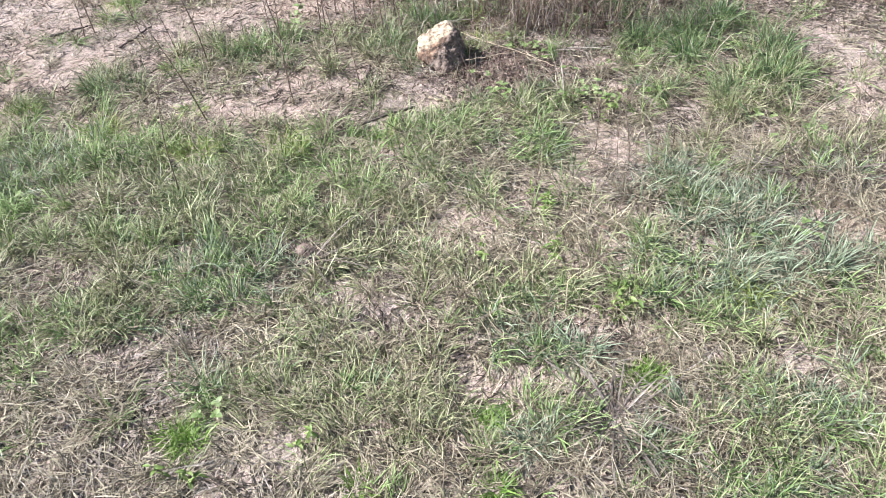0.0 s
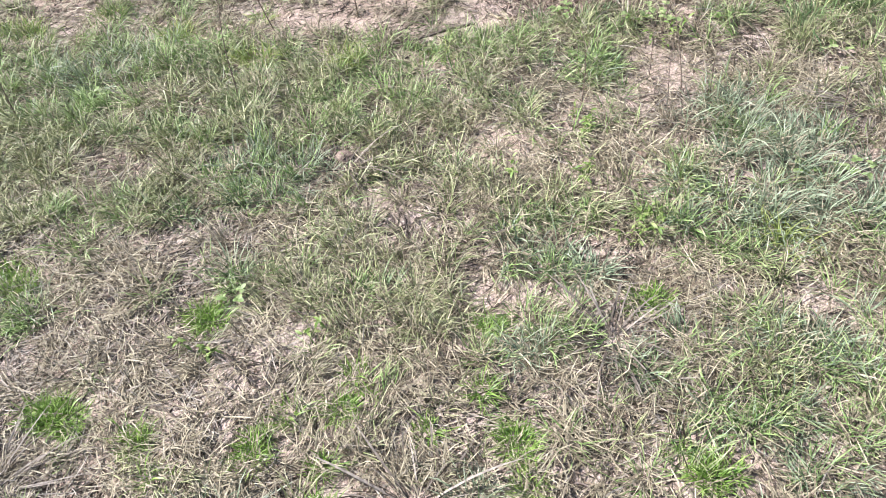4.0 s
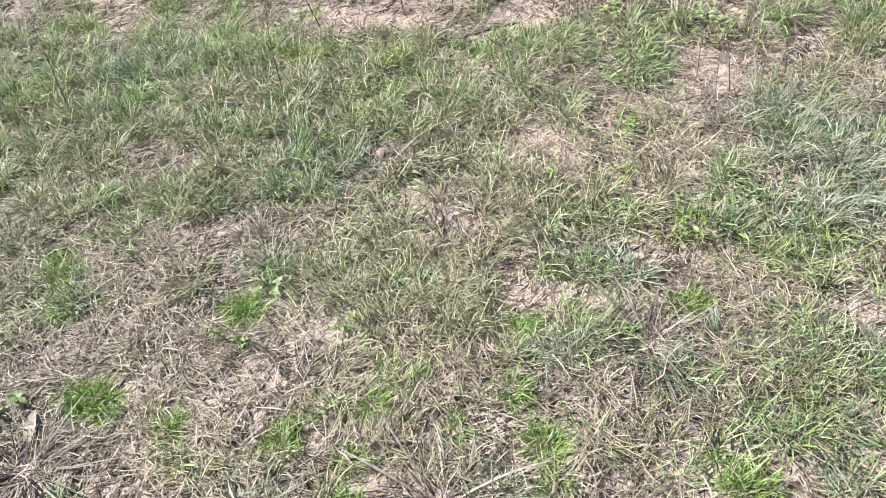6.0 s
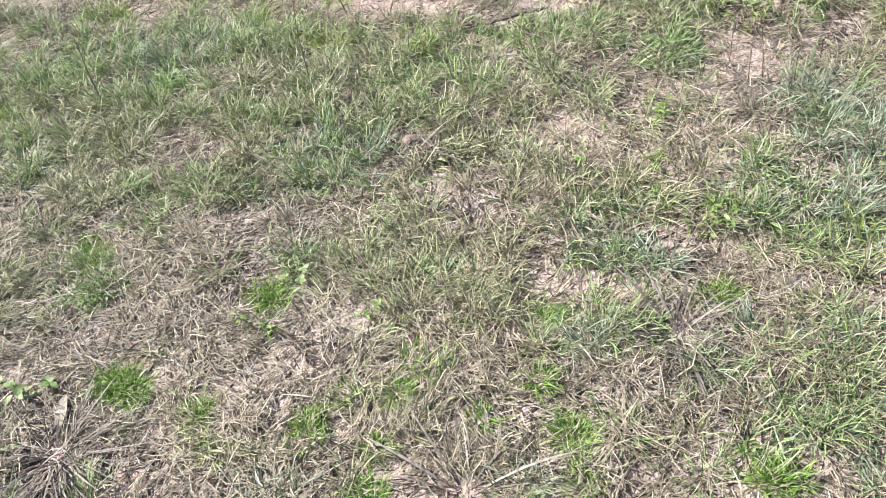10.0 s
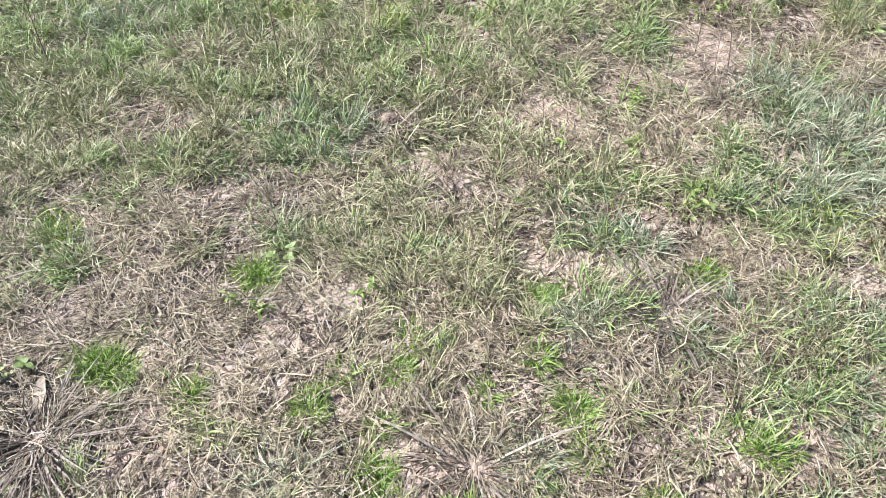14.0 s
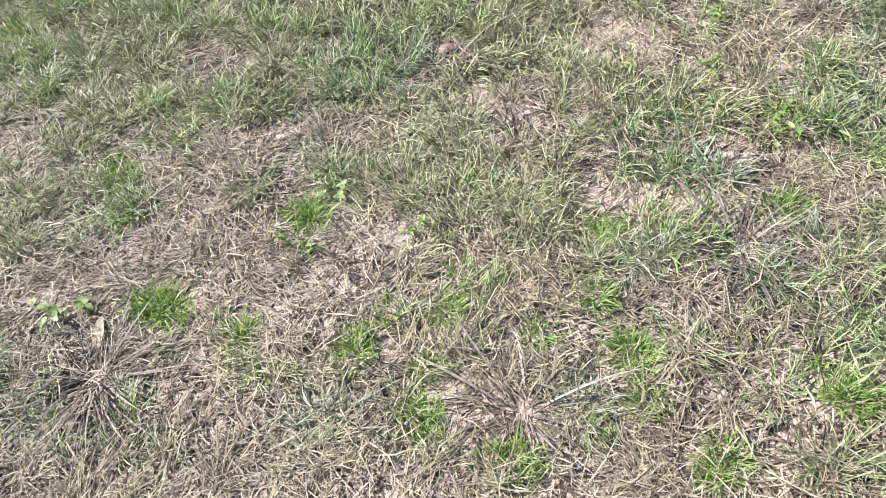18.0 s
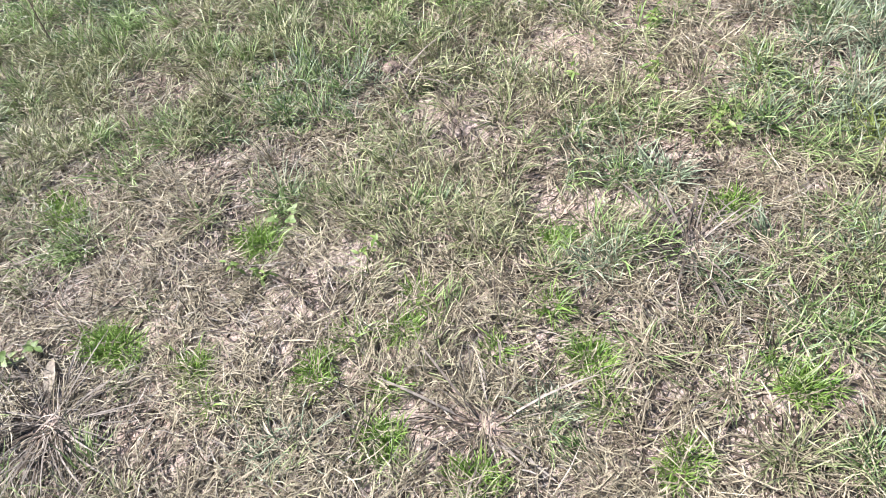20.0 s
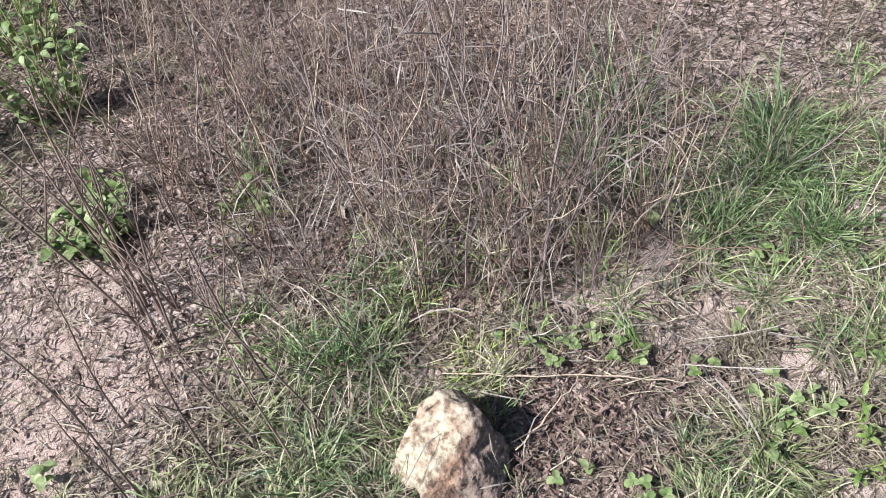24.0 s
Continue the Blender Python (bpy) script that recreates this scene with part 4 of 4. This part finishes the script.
def clod(name, x, y, r, mat, label, category, flat=0.6):
    bm = bmesh.new()
    bmesh.ops.create_icosphere(bm, subdivisions=3, radius=r)
    for v in bm.verts:
        k = 1 + 0.35 * noise.noise(v.co * (0.9 / r)) + 0.15 * noise.noise(v.co * (2.6 / r))
        v.co = Vector((v.co.x * k, v.co.y * k, v.co.z * k * flat))
    me = bpy.data.meshes.new(name)
    bm.to_mesh(me)
    bm.free()
    ob = part(name, me, mat)
    ob.matrix_world = pose(x, y, float(land(x, y)) + 0.25 * r, 0, 0, 40)
    tagged(ob, label, category)


clod("soil_clod", 0.0, 2.0, 0.013, STICK, "small dark brown soil clod among straw", "soil clod")
clod("soil_clod", -0.47, 2.77, 0.028, STALK, "crumbly brown soil clod in the grass", "soil clod")
clod("pebble", 0.42, 2.86, 0.016, ROCK, "small pale flat pebble on bare soil", "pebble", 0.4)

SEED_STEMS = []
for k in range(4):
    h = rng.uniform(0.11, 0.17)
    me = stem_mesh("stem", [([(0, 0, -0.004), (0.01, 0.004, 0.5 * h), (0.018, -0.004, h)], [0.0012, 0.001, 0.0006], 4)])
    me.materials.append(PALE_STEM)
    SEED_STEMS.append((me, h))


def seed_stalk(x, y):
    t = thing("dry_grass_stalk", x, y, "single upright pale dry grass stalk", "grass stalk", "dry grass stalks", rng.uniform(0, 360))
    me, h = SEED_STEMS[rng.integers(4)]
    s = part("stem", me, None, t)
    for k in range(3):
        part("blade", DRY[rng.integers(14)], None, t, m=pose(0.002, 0, 0.2 * h * k, 0, -35, 140 * k) @ Matrix.Scale(0.35, 4))


for x, y in [(0.56, 2.06), (-0.03, 1.93), (-0.15, 2.11), (-0.32, 2.43), (0.36, 2.83), (-0.17, 2.15), (0.62, 1.98), (0.14, 4.22), (-0.06, 4.33), (-0.15, 4.62), (-1.1, 2.5), (-1.35, 2.75), (0.05, 3.75), (0.75, 2.4), (-0.13, 3.74), (-0.22, 3.80), (0.12, 3.70), (-0.04, 3.70), (0.20, 3.74), (-0.30, 3.86), (0.16, 4.30), (0.02, 4.14)]:
    seed_stalk(x, y)


def stalk_mesh(h, lean, r, twigs, bend=0.04):
    """A dry weed stalk with short side twigs; returns the stalk and the twigs."""
    pts, a = [], rng.uniform(0, 6.3)
    for i in range(8):
        s = i / 7
        pts.append(np.array([lean * h * s + bend * h * math.sin(3 * s + a) * s, bend * h * math.cos(4 * s + a) * s, h * s - 0.004]))
    main = stem_mesh("stem", [(pts, [r * (1 - 0.65 * i / 7) for i in range(8)], 6)])
    side = []
    for k in range(twigs):
        i = rng.integers(2, 7)
        b, w = rng.uniform(0, 6.3), rng.uniform(0.10, 0.28) * h
        p = pts[i]
        d = np.array([math.cos(b) * 0.6, math.sin(b) * 0.6, 0.8]) * w
        side.append(stem_mesh("side_twig", [([p, p + d * 0.5 + rng.normal(0, 0.004, 3), p + d], [r * 0.5, r * 0.4, r * 0.25], 4)]))
    return main, side


STALKS = []
for k in range(8):
    main, side = stalk_mesh(rng.uniform(0.30, 0.48), rng.uniform(-0.05, 0.30), 0.0026, 5)
    for me in (main, *side):
        me.materials.append(STALK)
    STALKS.append((main, side))


def stalk(x, y, turn, size=1.0, tilt=0.0):
    w = thing("dry_weed_stalk", x, y, "upright thin dark-brown dry weed stalk", "dry weed", "dry weed stalks", turn)
    main, side = STALKS[rng.integers(8)]
    s = part("stem", main, None, w, m=pose(0, 0, 0, 0, tilt, 0) @ Matrix.Scale(size, 4))
    for me in side:
        part("side_twig", me, None, s)


for x, y in [(-1.65, 4.15), (-1.63, 4.21), (-1.38, 4.13), (-1.19, 3.98), (-1.05, 3.92), (-1.78, 3.66), (-0.80, 4.06), (-0.77, 4.08), (-0.41, 3.74),
             (-0.93, 3.46), (-0.65, 3.62), (-1.68, 2.88), (-0.92, 3.04), (-0.52, 3.95), (-0.62, 4.15), (-0.58, 4.35)]:
    stalk(x, y, rng.uniform(60, 240), rng.uniform(0.8, 1.2))
for x, y in [(0.44, 3.26), (0.50, 3.16), (0.63, 3.18), (0.23, 3.08), (0.54, 3.17), (0.99, 3.05), (0.48, 3.52), (0.02, 3.59), (0.08, 3.74), (0.15, 3.68)]:
    stalk(x, y, rng.uniform(0, 360), rng.uniform(0.55, 0.8))
for k in range(7):
    stalk(-0.38 + rng.normal(0, 0.08), 4.12 + rng.normal(0, 0.10), 135 + rng.normal(0, 30), rng.uniform(0.8, 1.3), 6)
for k in range(10):
    stalk(-0.42 + rng.normal(0, 0.04), 4.60 + rng.normal(0, 0.05), rng.uniform(20, 170), rng.uniform(1.1, 1.7), rng.uniform(0, 12))


# ---- dry brush ----
def brush_stem(h, r, kink, branches):
    """A thin crooked stem that zigzags upwards and forks into fine twigs."""
    pts, p, d = [], np.zeros(3), np.array([rng.normal(0, 0.12), rng.normal(0, 0.12), 1.0])
    for i in range(12):
        pts.append(p.copy())
        turn = rng.normal(0, kink, 2) if i % 2 else rng.normal(0, 0.35 * kink, 2)
        d = np.array([0.75 * d[0] + turn[0], 0.75 * d[1] + turn[1], 1.0])
        p = p + d / np.linalg.norm(d) * h / 11
    tubes = [(pts, [r * (1 - 0.75 * i / 11) for i in range(12)], 5)]
    for _ in range(branches):
        i, b = rng.integers(1, 11), rng.uniform(0, 6.3)
        w = rng.uniform(0.04, 0.17)
        q = np.array([math.cos(b) * 0.8, math.sin(b) * 0.8, rng.uniform(-0.1, 0.9)]) * w
        a = pts[i] + 0.5 * q + rng.normal(0, 0.010, 3)
        tubes.append(([pts[i], a, pts[i] + q], [r * 0.55, r * 0.42, r * 0.18], 4))
        tubes.append(([a, a + 0.35 * w * np.array([math.sin(b), math.cos(b), 0.6])], [r * 0.4, r * 0.15], 4))
    return stem_mesh("stem", tubes)


BRUSH_STEMS = []
for k in range(24):
    me = brush_stem(rng.uniform(0.30, 0.80), rng.uniform(0.0014, 0.0040), rng.uniform(0.10, 0.24), 3)
    me.materials.append((BRUSH, GREY_STEM, BRUSH, PALE_STEM)[k % 4])
    BRUSH_STEMS.append(me)


def brush(x, y, rx, ry, stems, size=1.0):
    b = thing("dry_brush_clump", x, y, "dense clump of dry leafless brown brush stems", "dry brush", "dry brush clumps")
    for i in range(stems):
        tilt = (6, 10, 18)[i % 3]
        m = pose(rng.normal(0, rx * 0.5), rng.normal(0, ry * 0.5), -0.004, rng.normal(0, tilt), rng.normal(0, tilt), rng.uniform(0, 360)) @ Matrix.Scale(size * rng.uniform(0.5, 1.15), 4)
        part("stem", BRUSH_STEMS[rng.integers(24)], None, b, m=m)


FRONT_BRUSH = [(0.1, 4.42, 0.12, 0.1, 36), (0.28, 4.2, 0.12, 0.12, 42), (0.45, 4.28, 0.12, 0.12, 44), (0.6, 4.12, 0.08, 0.1, 24), (0.22, 4.62, 0.15, 0.12, 36),
               (0.48, 4.62, 0.15, 0.14, 38), (-0.03, 4.75, 0.12, 0.12, 16), (-0.2, 5.0, 0.14, 0.12, 22), (0.75, 4.4, 0.12, 0.14, 28), (0.15, 4.95, 0.18, 0.14, 34)]
REAR_BRUSH = [(0.5, 5.0, 0.2, 0.16, 36), (-0.3, 5.25, 0.14, 0.12, 12), (0.0, 5.25, 0.2, 0.16, 34), (0.8, 4.8, 0.16, 0.16, 30), (0.35, 5.35, 0.22, 0.18, 34),
              (-0.15, 5.6, 0.22, 0.18, 18), (0.95, 5.2, 0.2, 0.2, 26), (0.2, 5.8, 0.3, 0.2, 34), (0.65, 5.7, 0.3, 0.2, 30), (-0.1, 6.1, 0.3, 0.2, 30),
              (0.4, 6.2, 0.35, 0.2, 34)]
for x, y, rx, ry, n in FRONT_BRUSH + REAR_BRUSH:
    brush(x, y, rx, ry, n)
for x, y, n in [(0.09, 4.28, 14), (-0.10, 4.42, 12), (0.22, 4.14, 14), (0.46, 4.04, 14), (-0.20, 4.62, 12), (0.36, 4.06, 10), (-0.30, 4.85, 14), (0.78, 4.16, 9), (0.90, 4.34, 10), (1.02, 4.62, 12), (1.15, 4.95, 12), (0.95, 4.05, 6)]:
    brush(x, y, 0.09, 0.08, n, 0.75)


def thicket_floor():
    x, y = rng.normal(0.30, 0.36, 1600), rng.normal(4.60, 0.40, 1600)
    n = len(x)
    base = np.stack([x, y, land(x, y) + 0.16 * rng.random(n) ** 2], 1)
    me = ribbons("brush_straw", base, rng.uniform(0, 6.3, n), rng.normal(0.4, 0.6, n), rng.uniform(0.06, 0.22, n), rng.uniform(0.0013, 0.0032, n), rng.normal(0.5, 0.7, n), rng.normal(0, 1.0, n), rng.normal(0, 0.6, n), rows=4, floor=land)
    tagged(part("brush_straw", me, OLD_STRAW), "tangled dry straw and broken stems under the brush", "straw", kind="stuff")


thicket_floor()


def hanging_leaves():
    x, y = rng.normal(0.38, 0.26, 350), rng.normal(4.55, 0.32, 350)
    n = len(x)
    base = np.stack([x, y, land(x, y) + rng.uniform(0.02, 0.40, n)], 1)
    me = ribbons("hanging_dry_leaves", base, rng.uniform(0, 6.3, n), rng.normal(0.5, 0.5, n), rng.uniform(0.05, 0.16, n), rng.uniform(0.002, 0.0045, n), rng.normal(1.4, 0.6, n), rng.normal(0, 0.8, n), rng.normal(0, 0.6, n), rows=5, floor=land)
    tagged(part("hanging_dry_leaves", me, OLD_STRAW), "pale dry grass leaves caught in the brush", "dry leaves", kind="stuff")


hanging_leaves()


def red_leaves():
    thick, by_rock, wide = 20000, 2600, 9000
    x = np.concatenate([rng.normal(0.25, 0.45, thick), rng.normal(0.10, 0.15, by_rock), rng.uniform(-0.9, 2.1, wide)])
    y = np.concatenate([4.15 + 2.2 * rng.random(thick) ** 1.3, rng.normal(3.82, 0.11, by_rock), rng.uniform(4.3, 6.5, wide)])
    n = len(x)
    base = np.stack([x, y, land(x, y) + rng.uniform(0, 0.02, n)], 1)
    me = ribbons("fallen_leaves", base, rng.uniform(0, 6.3, n), rng.normal(0.1, 0.4, n), rng.uniform(0.010, 0.036, n), rng.uniform(0.002, 0.0065, n), rng.normal(0.3, 0.7, n), rng.normal(0, 1.2, n), rng.normal(0, 0.8, n), rows=4, floor=land)
    tagged(part("fallen_leaves", me, RED_LITTER), "reddish-brown dead leaves under the dry brush", "leaf litter", kind="stuff")


red_leaves()


def shrub(x, y, rx, ry, h, stems):
    s = thing("green_shrub", x, y, "leafy green shrub behind the dry brush", "shrub", "green shrubs")
    for _ in range(stems):
        a, r = rng.uniform(0, 6.3), math.sqrt(rng.random())
        tip = np.array([rx * r * math.cos(a), ry * r * math.sin(a), h * rng.uniform(0.5, 1.0)])
        foot = np.array([0.25 * tip[0], 0.25 * tip[1], -0.01])
        mid = 0.5 * (foot + tip) + rng.normal(0, 0.02, 3)
        me = stem_mesh("branch", [([foot, mid, tip], [0.003, 0.0022, 0.001], 5)])
        br = part("branch", me, GREEN_STEM, s)
        for k in range(6):
            q = 0.25 + 0.75 * k / 5
            c = (foot * (1 - q) ** 2 + 2 * mid * q * (1 - q) + tip * q * q)
            part("leaf", BROAD[rng.integers(2)], None, br, m=pose(*c, rng.normal(0, 25), rng.normal(0, 25), 137 * k + rng.normal(0, 30)) @ Matrix.Scale(rng.uniform(0.7, 1.2), 4))


for x, y, rx, ry, h, n in [(-0.43, 5.52, 0.20, 0.14, 0.34, 30), (-0.70, 5.55, 0.22, 0.18, 0.38, 26), (-1.05, 5.75, 0.26, 0.20, 0.42, 30), (-0.42, 5.95, 0.24, 0.2, 0.45, 28)]:
    shrub(x, y, rx, ry, h, n)
